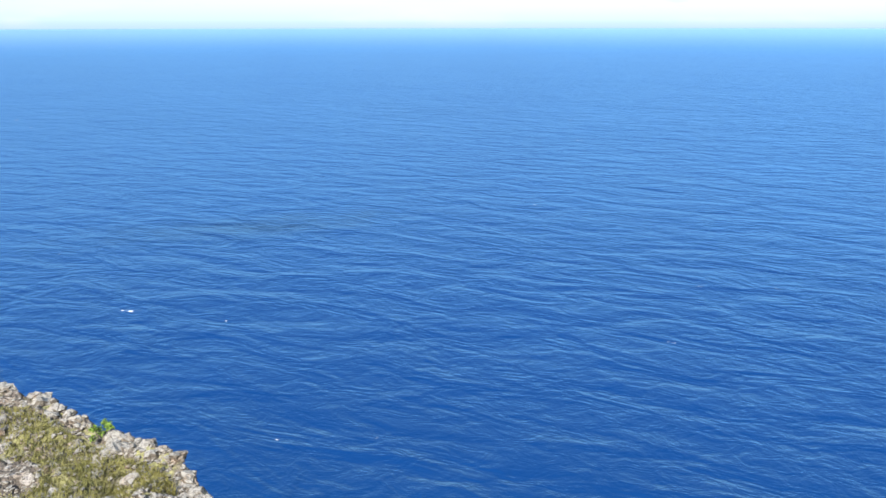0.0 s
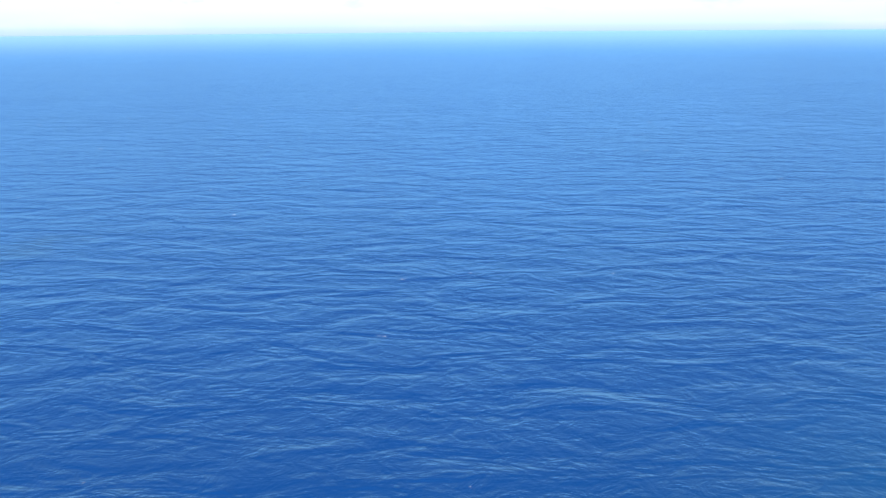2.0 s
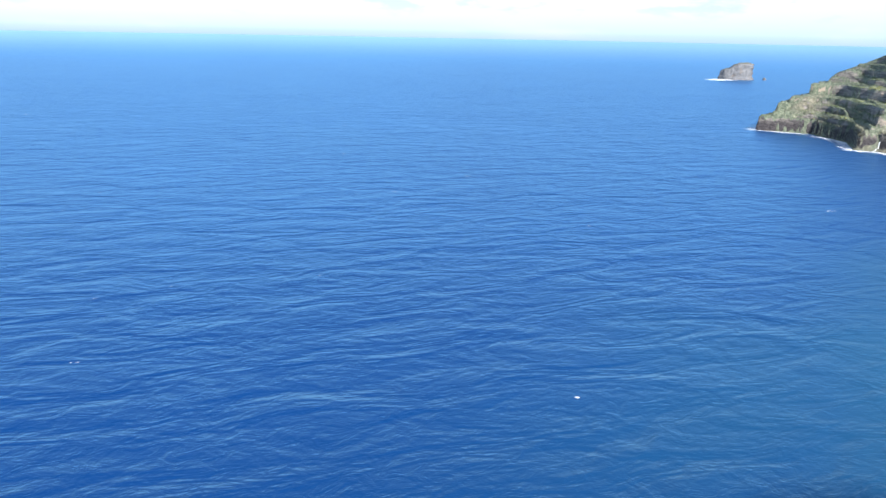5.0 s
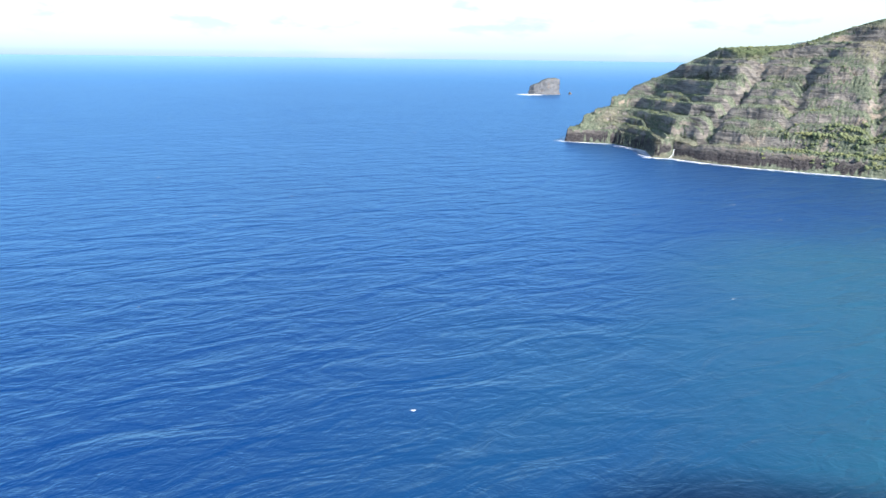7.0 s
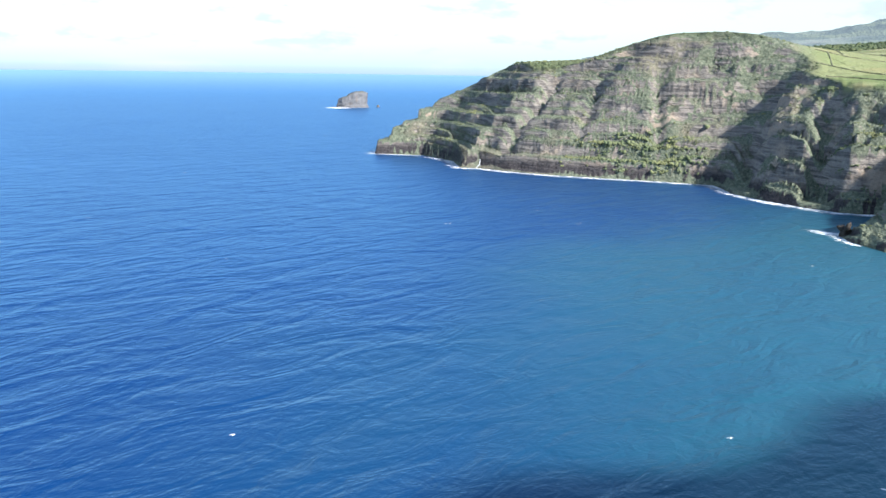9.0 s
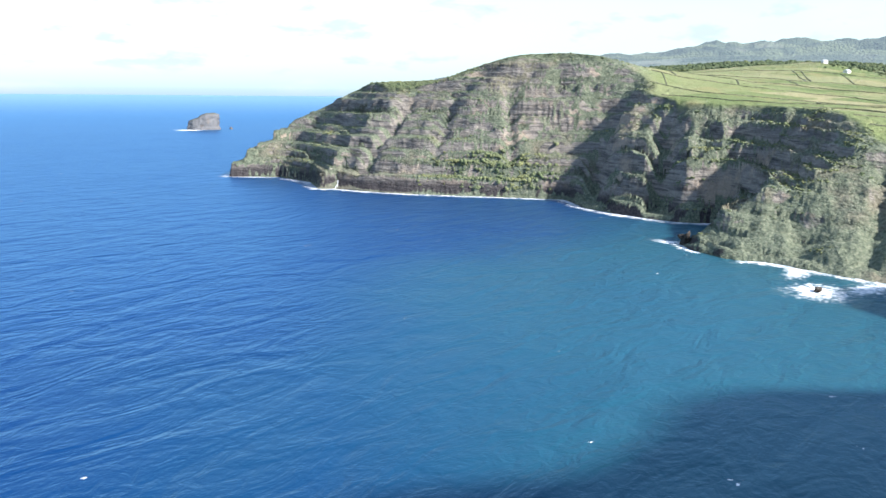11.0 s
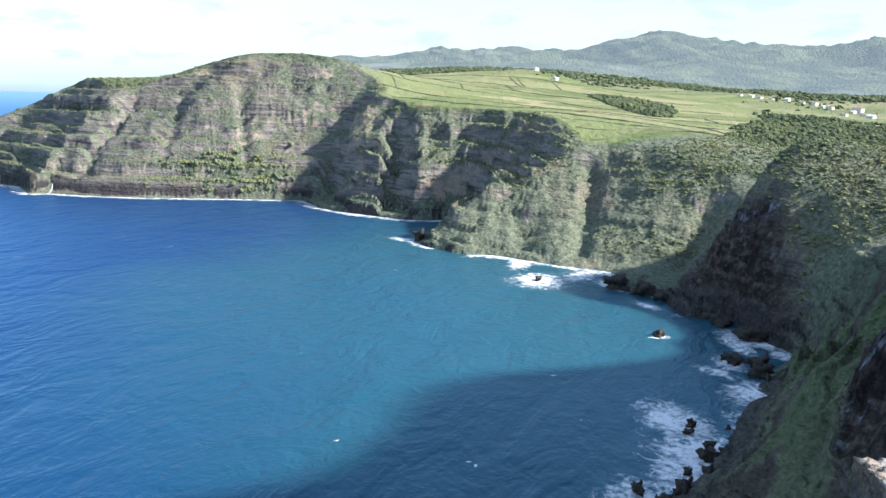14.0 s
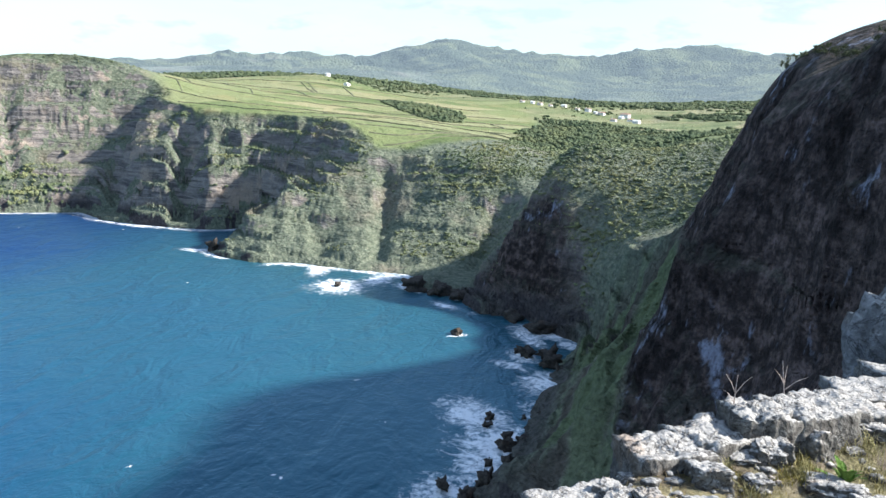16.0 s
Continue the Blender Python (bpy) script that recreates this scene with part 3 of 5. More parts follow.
def ground_z(x, y):
    z, cliff, d, u, share = land(x, y)
    field, wood = cover(x, y, u)
    # bare rock of the big shaded cliff, marked for the shade-dark colour
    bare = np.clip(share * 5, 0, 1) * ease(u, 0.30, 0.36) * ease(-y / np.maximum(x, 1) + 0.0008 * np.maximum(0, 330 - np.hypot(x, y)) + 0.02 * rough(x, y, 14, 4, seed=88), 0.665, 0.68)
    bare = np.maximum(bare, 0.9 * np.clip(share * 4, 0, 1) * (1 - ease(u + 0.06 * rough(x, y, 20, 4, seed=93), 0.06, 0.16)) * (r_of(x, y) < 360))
    # crag turned away from the sun, its shade painted the same way
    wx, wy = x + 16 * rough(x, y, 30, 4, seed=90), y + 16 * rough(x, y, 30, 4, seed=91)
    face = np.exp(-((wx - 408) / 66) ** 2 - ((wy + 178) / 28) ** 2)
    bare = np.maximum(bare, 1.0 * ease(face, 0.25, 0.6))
    rib = ribs(x, y)
    gully = 0.9 * np.clip(share * 4, 0, 1) * (1 - ease(rib + 0.15 * rough(x, y, 9, 3, seed=94), 0.12, 0.42)) * (r_of(x, y) < 400) * (1 - bare)
    turf = np.clip(share * 4, 0, 1) * ease(rib, 0.15, 0.45) * ease(u, 0.08, 0.16) * (1 - bare) * (r_of(x, y) < 430) * 0.9
    grown = 0.9 * np.exp(-((x - 440) / 100) ** 2 - ((y + 245) / 85) ** 2) + 0.8 * np.exp(-((x - 315) / 50) ** 2 - ((y + 208) / 40) ** 2) + 0.6 * np.exp(-((x - 590) / 80) ** 2 - ((y + 150) / 70) ** 2) + 1.2 * thicket(x, y)
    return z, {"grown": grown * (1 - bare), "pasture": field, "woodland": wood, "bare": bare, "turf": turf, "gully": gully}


HEADINGS, RANGES = rings()
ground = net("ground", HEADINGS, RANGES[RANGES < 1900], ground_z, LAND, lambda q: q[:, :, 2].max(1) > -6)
tagged(ground, "steep banded basalt coast with scrub and green pasture above", "land", kind="structure")


# broken water: x, y, half-length, half-width, heading of the long side
SURF = [
    (272, -104, 28, 14, 85), (248, -102, 20, 20, 120), (302, -146, 20, 15, 130), (327, -140, 12, 7, 60), (372, -168, 26, 9, 100), (441, -146, 13, 6, 70),
    (490, -138, 22, 8, 75), (502, -97, 22, 26, 10), (518, -126, 12, 26, 30), (212, -71, 24, 12, 118), (236, -94, 22, 12, 122), (645, -20, 22, 9, 30), (560, -95, 10, 30, 20), (381, -133, 7, 5, 0), (339, -150, 14, 9, 100)]


FAR_HEADINGS = np.concatenate([np.arange(-180, 60, 3.0), np.arange(60, 139, 0.12), np.arange(139, 180.1, 2.0)])
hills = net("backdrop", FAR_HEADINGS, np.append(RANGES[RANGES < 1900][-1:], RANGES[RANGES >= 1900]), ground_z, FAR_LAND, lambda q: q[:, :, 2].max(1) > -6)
tagged(hills, "hazy blue-green mountain range closing the island's interior", "mountains", kind="structure")


def sea_z(x, y):
    d, _, _ = shore_at(x, y)
    r = np.hypot(x, y)
    z = 81.0 * np.clip((r - 2700) / 2250, 0, 1) ** 1.6      # the far water lifts to where the eye's horizon lies
    wv = 60 * rough(x, y, 150, 3, seed=61)
    bay = ease(-((x - 430 + wv) / 300) ** 2 - ((y + 70 + wv) / 190) ** 2, -2.2, 0.15)
    near = ease(d, -150, -5) * (1 - ease(r, 650, 950))
    shelf = np.exp(-((x - 225 + wv) / 150) ** 2 - ((y - 85 + wv) / 95) ** 2)
    shallow = np.clip(np.maximum(0.85 * bay, 0.4 * shelf) + 0.42 * near, 0, 1)
    surf = 0.42 * ease(d, -16 - 14 * ease(r, 500, 900), -2) * ease(rough(x, y, 50, 3, seed=60) + 0.35 + 0.4 * ease(r, 650, 850), -0.2, 0.4)
    for sx, sy, la, lb, head in SURF:
        c, s = math.cos(radians(head)), math.sin(radians(head))
        u, v = (x - sx) * s + (y - sy) * c, (x - sx) * c - (y - sy) * s
        surf = np.maximum(surf, 0.47 * np.exp(-((u / la) ** 2 + (v / lb) ** 2) * 0.5))
    # surf round the islet and the reef in front of the headland
    surf = np.maximum(surf, 0.55 * np.exp(-((x - 2105) / 70) ** 2 - ((y - 1250) / 60) ** 2))
    # a long darker patch put into the open water's colour
    dark_oval = 0.48 * np.exp(-(((x + 110) * 0.9 + (y - 470) * 0.35) / 120) ** 2 - (((y - 455) * 0.9 - (x + 110) * 0.3) / 34) ** 2)
    return z, {"shallow": shallow, "surf": surf, "weed": dark_oval}


sea_a = np.concatenate([np.arange(-180, -40, 3.0), np.arange(-40, 58, 0.6), np.arange(58, 139, 0.2), np.arange(139, 180.1, 3.0)])
sea_r = np.concatenate([np.arange(8, 190, 6.0), np.arange(190, 560, 2.5), np.arange(560, 1150, 5.0), np.geomspace(1150, 4950, 90)])
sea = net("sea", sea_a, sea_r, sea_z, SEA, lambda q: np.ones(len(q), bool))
tagged(sea, "deep blue open sea turning turquoise inside the bay", "sea", kind="structure")


# ---- things: helpers ----
def mesh_of(name, verts, faces, mat, smooth=True):
    me = bpy.data.meshes.new(name)
    me.from_pydata([tuple(v) for v in verts], [], [tuple(f) for f in faces])
    me.materials.append(mat)
    if smooth:
        me.polygons.foreach_set("use_smooth", np.full(len(me.polygons), True))
    me.update()
    return me


def part(name, bm, material, parent, label="", smooth=False):
    """Links a bmesh as one mesh object under a thing or a part."""
    me = bpy.data.meshes.new(name)
    bm.to_mesh(me)
    bm.free()
    me.materials.append(material)
    if smooth:
        me.polygons.foreach_set("use_smooth", np.full(len(me.polygons), True))
    ob = new(name, me)
    ob.parent = parent
    return tagged(ob, label)


def box(bm, x0, x1, y0, y1, z0, z1):
    m = Matrix.Translation(((x0 + x1) / 2, (y0 + y1) / 2, (z0 + z1) / 2)) @ Matrix.Diagonal((x1 - x0, y1 - y0, z1 - z0, 1))
    bmesh.ops.create_cube(bm, size=1, matrix=m)
    return bm


def stone_mesh(seed, mat, level=3, blocky=0.5, jag=0.25, flat=0.7):
    """A weathered stone, about 1 m across, standing on z = 0."""
    rnd = random.Random(seed)
    bm = bmesh.new()
    bmesh.ops.create_icosphere(bm, subdivisions=level, radius=0.5)
    off = Vector((rnd.uniform(-50, 50), rnd.uniform(-50, 50), rnd.uniform(-50, 50)))
    turn = Euler((rnd.uniform(-0.25, 0.25), rnd.uniform(-0.25, 0.25), rnd.uniform(0, 6))).to_matrix()
    for v in bm.verts:
        c = turn @ v.co
        m = max(abs(c.x), abs(c.y), abs(c.z))
        c = c.lerp(c * (0.46 / m), blocky)
        n = noise.fractal(c * 2.2 + off, 0.8, 2.1, 4)
        n2 = noise.fractal(c * 7 + off, 0.8, 2.1, 3)
        c = c * (1 + jag * n + 0.35 * jag * n2)
        v.co = turn.transposed() @ c
        v.co.z *= flat
    low = min(v.co.z for v in bm.verts)
    for v in bm.verts:
        v.co.z -= low * 0.8
    me = bpy.data.meshes.new("stone")
    bm.to_mesh(me)
    bm.free()
    me.materials.append(mat)
    me.polygons.foreach_set("use_smooth", np.full(len(me.polygons), True))
    return me


def height_at(x, y):
    return land(np.asarray(x, float), np.asarray(y, float))


def polar(a, r):
    return r * math.sin(radians(a)), r * math.cos(radians(a))


# ---- scrub, bushes and trees as scattered clumps ----
def clump_shapes(count, seed):
    """Small uneven crowns of a few dozen facets."""
    rnd = random.Random(seed)
    shapes = []
    for i in range(count):
        bm = bmesh.new()
        for j in range(3):
            m = Matrix.Translation((rnd.uniform(-0.35, 0.35), rnd.uniform(-0.35, 0.35), rnd.uniform(0.15, 0.75)))
            ret = bmesh.ops.create_icosphere(bm, subdivisions=1, radius=rnd.uniform(0.28, 0.48), matrix=m)
            for v in ret["verts"]:
                v.co *= rnd.uniform(0.78, 1.22)
        bm.verts.ensure_lookup_table()
        shapes.append((np.array([v.co for v in bm.verts]), np.array([[v.index for v in f.verts] for f in bm.faces])))
        bm.free()
    return shapes


CLUMPS = clump_shapes(7, 3)


def scatter(name, places, mat):
    """One mesh of many crowns: places are rows of x, y, z, width, height."""
    rnd = np.random.RandomState(9)
    vs, fs, base = [], [], 0
    for kind, (cv, cf) in enumerate(CLUMPS):
        p = places[kind::len(CLUMPS)]
        if not len(p):
            continue
        a = rnd.uniform(0, 6.28, len(p))
        c, s = np.cos(a)[:, None], np.sin(a)[:, None]
        x = (cv[None, :, 0] * c - cv[None, :, 1] * s) * p[:, 3:4] + p[:, 0:1]
        y = (cv[None, :, 0] * s + cv[None, :, 1] * c) * p[:, 3:4] + p[:, 1:2]
        z = cv[None, :, 2] * p[:, 4:5] + p[:, 2:3]
        vs.append(np.stack([x, y, z], -1).reshape(-1, 3))
        fs.append((cf[None] + (np.arange(len(p)) * len(cv))[:, None, None] + base).reshape(-1, 3))
        base += len(p) * len(cv)
    v, f = np.concatenate(vs), np.concatenate(fs)
    me = bpy.data.meshes.new(name)
    me.vertices.add(len(v))
    me.vertices.foreach_set("co", v.ravel())
    me.loops.add(f.size)
    me.loops.foreach_set("vertex_index", f.ravel())
    me.polygons.add(len(f))
    me.polygons.foreach_set("loop_start", np.arange(0, f.size, 3))
    me.polygons.foreach_set("loop_total", np.full(len(f), 3))
    me.update(calc_edges=True)
    me.materials.append(mat)
    return new(name, me)


def leaf_material(name, dark, mid, light, scale=0.9):
    k = Mat(name)
    tone = k.n.new("ShaderNodeNewGeometry").outputs["Random Per Island"]
    g = k.noise(scale, 6.0, 0.7)
    col = k.ramp(g, (0.3, dark), (0.5, mid), (0.72, light))
    col = k.mix(0.5, col, k.ramp(tone, (0.0, 0.62), (1.0, 1.12)), "MULTIPLY")
    col = k.mix(1.0, col, k.ramp(k.noise(0.03 * scale, 5.0, 0.6), (0.36, (0.62, 0.72, 0.66)), (0.5, (0.95, 0.97, 0.9)), (0.64, (1.16, 1.07, 0.88))), "MULTIPLY")
    k.base(col, 0.9)
    k.b.inputs["Specular IOR Level"].default_value = 0.15
    k.bump(k.noise(scale * 3, 5.0, 0.7), 0.5 / scale, 1.0)
    return k.m


SCRUB = leaf_material("heath_scrub", (0.075, 0.092, 0.054), (0.16, 0.185, 0.105), (0.24, 0.255, 0.15))
TREES = leaf_material("dark_tree_leaves", (0.06, 0.08, 0.05), (0.09, 0.115, 0.066), (0.13, 0.155, 0.09), 0.5)


def sow(count, a0, a1, r0, r1, seed, rule, wide, tall, sink=0.25):
    rs = np.random.RandomState(seed)
    a, r = rs.uniform(a0, a1, count), np.sqrt(rs.uniform(r0 * r0, r1 * r1, count))
    x, y = r * np.sin(np.radians(a)), r * np.cos(np.radians(a))
    z, cliff, d, u, share = land(x, y)
    e = 1.5
    zx, zy = land(x + e, y)[0], land(x, y + e)[0]
    slope = np.hypot(zx - z, zy - z) / e
    ok = (z > 9) & (rs.uniform(0, 1, count) < rule(x, y, z, u, slope, share))
    x, y, z = x[ok], y[ok], z[ok]
    w = rs.uniform(*wide, len(x)) * (0.6 + 0.8 * rs.uniform(0, 1, len(x)) ** 2)
    h = w * rs.uniform(*tall, len(x))
    return np.stack([x, y, z - sink * h, w, h], 1)


def scrub_rule(x, y, z, u, slope, share):
    field, wood = cover(x, y, u)
    grow = ease(rough(x, y, 55, 5, 0.6, seed=80), -0.25, 0.3)
    bare = np.clip(share * 5, 0, 1) * ease(u, 0.42, 0.55) * (y < -0.66 * x)
    knoll = np.exp(-((x - 440) / 100) ** 2 - ((y + 245) / 85) ** 2)
    face = np.exp(-((x - 400) / 46) ** 2 - ((y + 181) / 24) ** 2)
    return (1 - field) * np.maximum(ease(-slope, -2.0, -0.9) * grow, ease(knoll, 0.3, 0.6) * 0.5 * grow) * (1 - bare) * (1 - ease(face, 0.3, 0.6))


tagged(scatter("cliff_scrub", np.concatenate([
    sow(60000, 108, 128, 300, 640, 1, scrub_rule, (0.5, 1.3), (0.35, 0.65)),
    sow(6000, 108, 128, 300, 640, 7, scrub_rule, (1.3, 3.0), (0.4, 0.7)),
    sow(46000, 90, 118, 520, 900, 2, scrub_rule, (1.0, 2.4), (0.5, 0.85)),
    sow(13000, 62, 91, 850, 1130, 3, scrub_rule, (1.2, 2.4), (0.5, 0.8)),
    sow(9000, 74, 84, 868, 925, 6, lambda x, y, z, u, slope, share: thicket(x, y), (1.8, 4.0), (0.8, 1.2), 0.4)]), SCRUB),
    "olive green heath scrub covering the cliff ledges", "scrub", kind="stuff")


def wood_rule(x, y, z, u, slope, share):
    return cover(x, y, u)[1] * 0.9


tagged(scatter("woodland", np.concatenate([
    sow(52000, 100, 130, 700, 1500, 4, wood_rule, (2.4, 6.0), (0.6, 1.0)),
    sow(24000, 86, 132, 1500, 1890, 5, wood_rule, (4.0, 9.0), (0.4, 0.8))]), TREES),
    "dark evergreen woodland on the rising ground", "woodland", kind="stuff")


# ---- field walls and village ----
HEDGE = plain_material("dark_stone_and_hedge", (0.14, 0.145, 0.085), 0.95, 0.5, 0.4)


def field_wall(points, wide=1.2, tall=0.9):
    """A wall grown over with hedge that follows the ground."""
    pts = np.array(points)
    z = height_at(pts[:, 0], pts[:, 1])[0]
    rs = np.random.RandomState(int(abs(pts[0, 0] * 7 + pts[0, 1])) % 9999)
    way = np.gradient(pts, axis=0)
    way /= np.linalg.norm(way, axis=1, keepdims=True) + 1e-9
    side = np.stack([-way[:, 1], way[:, 0]], 1)
    n = len(pts)
    rows = []
    for s, h in ((-1, 0), (-0.7, 1), (0.7, 1), (1, 0)):
        off = side * s * wide / 2 * rs.uniform(0.7, 1.3, (n, 1))
        top = h * tall * rs.uniform(0.5, 1.35, n) - 0.6 * (1 - h)
        rows.append(np.column_stack([pts + off, z + top]))
    verts = np.concatenate(rows)
    faces = [(k * n + i, k * n + i + 1, (k + 1) * n + i + 1, (k + 1) * n + i) for k in range(3) for i in range(n - 1)]
    ob = new("field_wall", mesh_of("field_wall", verts, faces, HEDGE, False))
    return tagged(ob, "dark overgrown dry-stone wall between green pastures", "wall", "walls between the pastures")


def long_walls():
    rs = random.Random(4)
    y = np.arange(-420, 40, 6.0)
    lines = []
    for x0 in (664, 688, 716, 750, 792, 846, 910, 990, 1090, 1210, 1380):
        tilt, ph = rs.uniform(0.1, 0.28), rs.uniform(0, 6)
        x = x0 + tilt * (y + 180) + 9 * np.sin(y / 47 + ph) + 4 * np.sin(y / 19 + 2 * ph)
        lines.append(np.stack([x, y], 1))
    for a, b in zip(lines, lines[1:]):
        for i in rs.sample(range(10, len(y) - 6), 2 if a[0, 0] < 1000 else 3):
            n = max(3, int(np.hypot(*(b[i] - a[i])) / 6))
            yield np.linspace(a[i], b[min(i + rs.randint(-3, 3), len(b) - 1)], n)
    yield from lines


for line in long_walls():
    u = height_at(line[:, 0], line[:, 1])[3]
    good = (cover(line[:, 0], line[:, 1], u)[0] > 0.6) & (u > 0.985)
    run = []
    for p, g in [*zip(line, good), (None, False)]:
        if g:
            run.append(p)
        else:
            if len(run) > 4:
                field_wall(run)
            run = []

WHITEWASH = plain_material("whitewash", (0.70, 0.69, 0.67), 0.8, 0.06, 0.5)
TILE = plain_material("clay_roof_tiles", (0.30, 0.19, 0.14), 0.85, 0.3, 0.8)
PALE_ROOF = plain_material("pale_sheet_roof", (0.72, 0.72, 0.70), 0.6, 0.08, 0.5)
PANE = plain_material("dark_window_glass", (0.03, 0.035, 0.04), 0.15, 0.2, 1.0)
DOOR = plain_material("green_door_paint", (0.05, 0.12, 0.08), 0.5, 0.2, 1.0)


def house(a, d, length, depth, tall, turn, roof_mat, label):
    length, depth, tall = length * 0.68, depth * 0.75, tall * 0.85
    x, y = polar(a, d)
    corners = np.array([(x + sx * length / 2, y + sy * depth / 2) for sx in (-1, 0, 1) for sy in (-1, 0, 1)])
    z = float(np.median(height_at(corners[:, 0], corners[:, 1])[0]))
    home = tagged(new("house"), label, "house", "houses of the village")
    home.matrix_world = pose(x, y, z, 0, 0, turn)
    hl, hd = length / 2, depth / 2
    part("wall", box(bmesh.new(), -hl, hl, -hd, hd, -2.5, tall), WHITEWASH, home)
    bm = bmesh.new()
    o, rise = 0.4, depth * 0.26
    v = [bm.verts.new(c) for c in ((-hl - o, -hd - o, tall), (hl + o, -hd - o, tall), (hl + o, hd + o, tall), (-hl - o, hd + o, tall), (-hl - o, 0, tall + rise), (hl + o, 0, tall + rise))]
    for f in ((0, 1, 5, 4), (2, 3, 4, 5), (0, 4, 3), (1, 2, 5), (3, 2, 1, 0)):
        bm.faces.new([v[i] for i in f])
    roof = part("roof", bm, roof_mat, home)
    part("chimney", box(bmesh.new(), hl * 0.5, hl * 0.5 + 0.8, 0.6, 1.4, tall, tall + rise + 0.9), WHITEWASH, roof)
    for s in (-1, 1):
        for i in range(max(2, int(length / 3.5))):
            c = -hl + (i + 0.5) * length / max(2, int(length / 3.5))
            part("window", box(bmesh.new(), c - 0.5, c + 0.5, s * hd - 0.05, s * hd + 0.05, tall - 1.9, tall - 0.7), PANE, home)
    for e in (-1, 1):
        part("window", box(bmesh.new(), e * hl - 0.05, e * hl + 0.05, -0.5, 0.5, tall - 1.9, tall - 0.7), PANE, home)
    part("door", box(bmesh.new(), hl * 0.1, hl * 0.1 + 1.0, -hd - 0.06, -hd + 0.04, 0, 2.05), DOOR, home)
    return home


VILLAGE = [
    (113.1, 1500, 11, 7, 3.2, 20), (113.8, 1490, 9, 7, 3.2, 35), (114.3, 1480, 12, 8, 3.4, 25), (115.0, 1470, 9, 7, 3.0, 15), (115.9, 1480, 13, 8, 3.4, 30),
    (116.8, 1440, 10, 7, 3.2, 40), (117.5, 1420, 13, 8, 5.6, 25), (118.0, 1400, 10, 7, 3.2, 10), (118.4, 1390, 15, 9, 3.8, 30),
    (119.2, 1300, 13, 8, 3.4, 35), (119.7, 1350, 11, 8, 3.2, 15), (119.95, 1370, 22, 11, 6.4, 28), (120.3, 1320, 12, 8, 3.4, 45), (120.7, 1290, 16, 9, 4.0, 22)]
for i, row in enumerate(VILLAGE):
    clay = i % 3 != 1
    house(*row, TILE if clay else PALE_ROOF, "whitewashed village house with a clay tile roof" if clay else "whitewashed village house with a pale sheet roof")
house(100.0, 1500, 18, 9, 4.5, 8, PALE_ROOF, "white farmhouse with a pale roof above the pastures")
house(101.3, 1420, 22, 9, 3.4, -30, PALE_ROOF, "long low white farm shed beside the pastures")


# ---- shrubs on the rim of the big cliff ----
BARK = plain_material("grey_bark", (0.12, 0.10, 0.08), 0.9, 0.3, 6.0)


def leafy_crown(seed, wide, tall, leaves, size):
    """Many small leaf blades set in uneven tufts."""
    rnd = random.Random(seed)
    tufts = [Vector((rnd.gauss(0, 0.26) * wide, rnd.gauss(0, 0.26) * wide, rnd.uniform(0.3, 1.0) * tall)) for _ in range(max(6, leaves // 60))]
    bm = bmesh.new()
    for _ in range(leaves):
        c = rnd.choice(tufts) + Vector((rnd.gauss(0, 1), rnd.gauss(0, 1), rnd.gauss(0, 0.8))) * wide * 0.09
        e = Euler((rnd.uniform(-1.2, 1.2), rnd.uniform(-1.2, 1.2), rnd.uniform(0, 6.28))).to_matrix()
        s = size * rnd.uniform(0.6, 1.3)
        q = [bm.verts.new(c + e @ Vector(p) * s) for p in ((-0.5, 0, 0), (0, -0.22, 0.06), (0.6, 0, 0), (0, 0.22, 0.06))]
        bm.faces.new(q)
    return bm


def limb(bm, points, r0, r1, sides=6):
    """A tapering branch along the points."""
    rings_ = []
    for i, p in enumerate(points):
        d = (points[min(i + 1, len(points) - 1)] - points[max(i - 1, 0)]).normalized()
        u = d.orthogonal().normalized()
        v = d.cross(u)
        r = r0 + (r1 - r0) * i / (len(points) - 1)
        rings_.append([bm.verts.new(p + (u * math.cos(t) + v * math.sin(t)) * r) for t in (2 * math.pi * k / sides for k in range(sides))])
    for a, b in zip(rings_, rings_[1:]):
        for k in range(sides):
            bm.faces.new((a[k], a[(k + 1) % sides], b[(k + 1) % sides], b[k]))
    bm.faces.new(rings_[-1])
    return bm


def rim_shrub(a, d, wide, tall, seed):
    x, y = polar(a, d)
    z = float(height_at([x], [y])[0][0])
    bush = tagged(new("shrub"), "dark wind-bent shrub on the rim of the cliff", "shrub", "shrubs along the cliff rim")
    bush.matrix_world = pose(x, y, z - 0.3, 0, 0, seed * 40)
    rnd = random.Random(seed)
    bm = bmesh.new()
    for _ in range(4):
        tip = Vector((rnd.uniform(-0.4, 0.4) * wide, rnd.uniform(-0.4, 0.4) * wide, tall * rnd.uniform(0.6, 0.95)))
        limb(bm, [Vector((0, 0, 0)), tip * 0.4 + Vector((0, 0, 0.15 * tall)), tip], 0.12, 0.03)
    part("trunk", bm, BARK, bush)
    part("crown", leafy_crown(seed, wide, tall, 420, 0.5), TREES, bush, smooth=False)


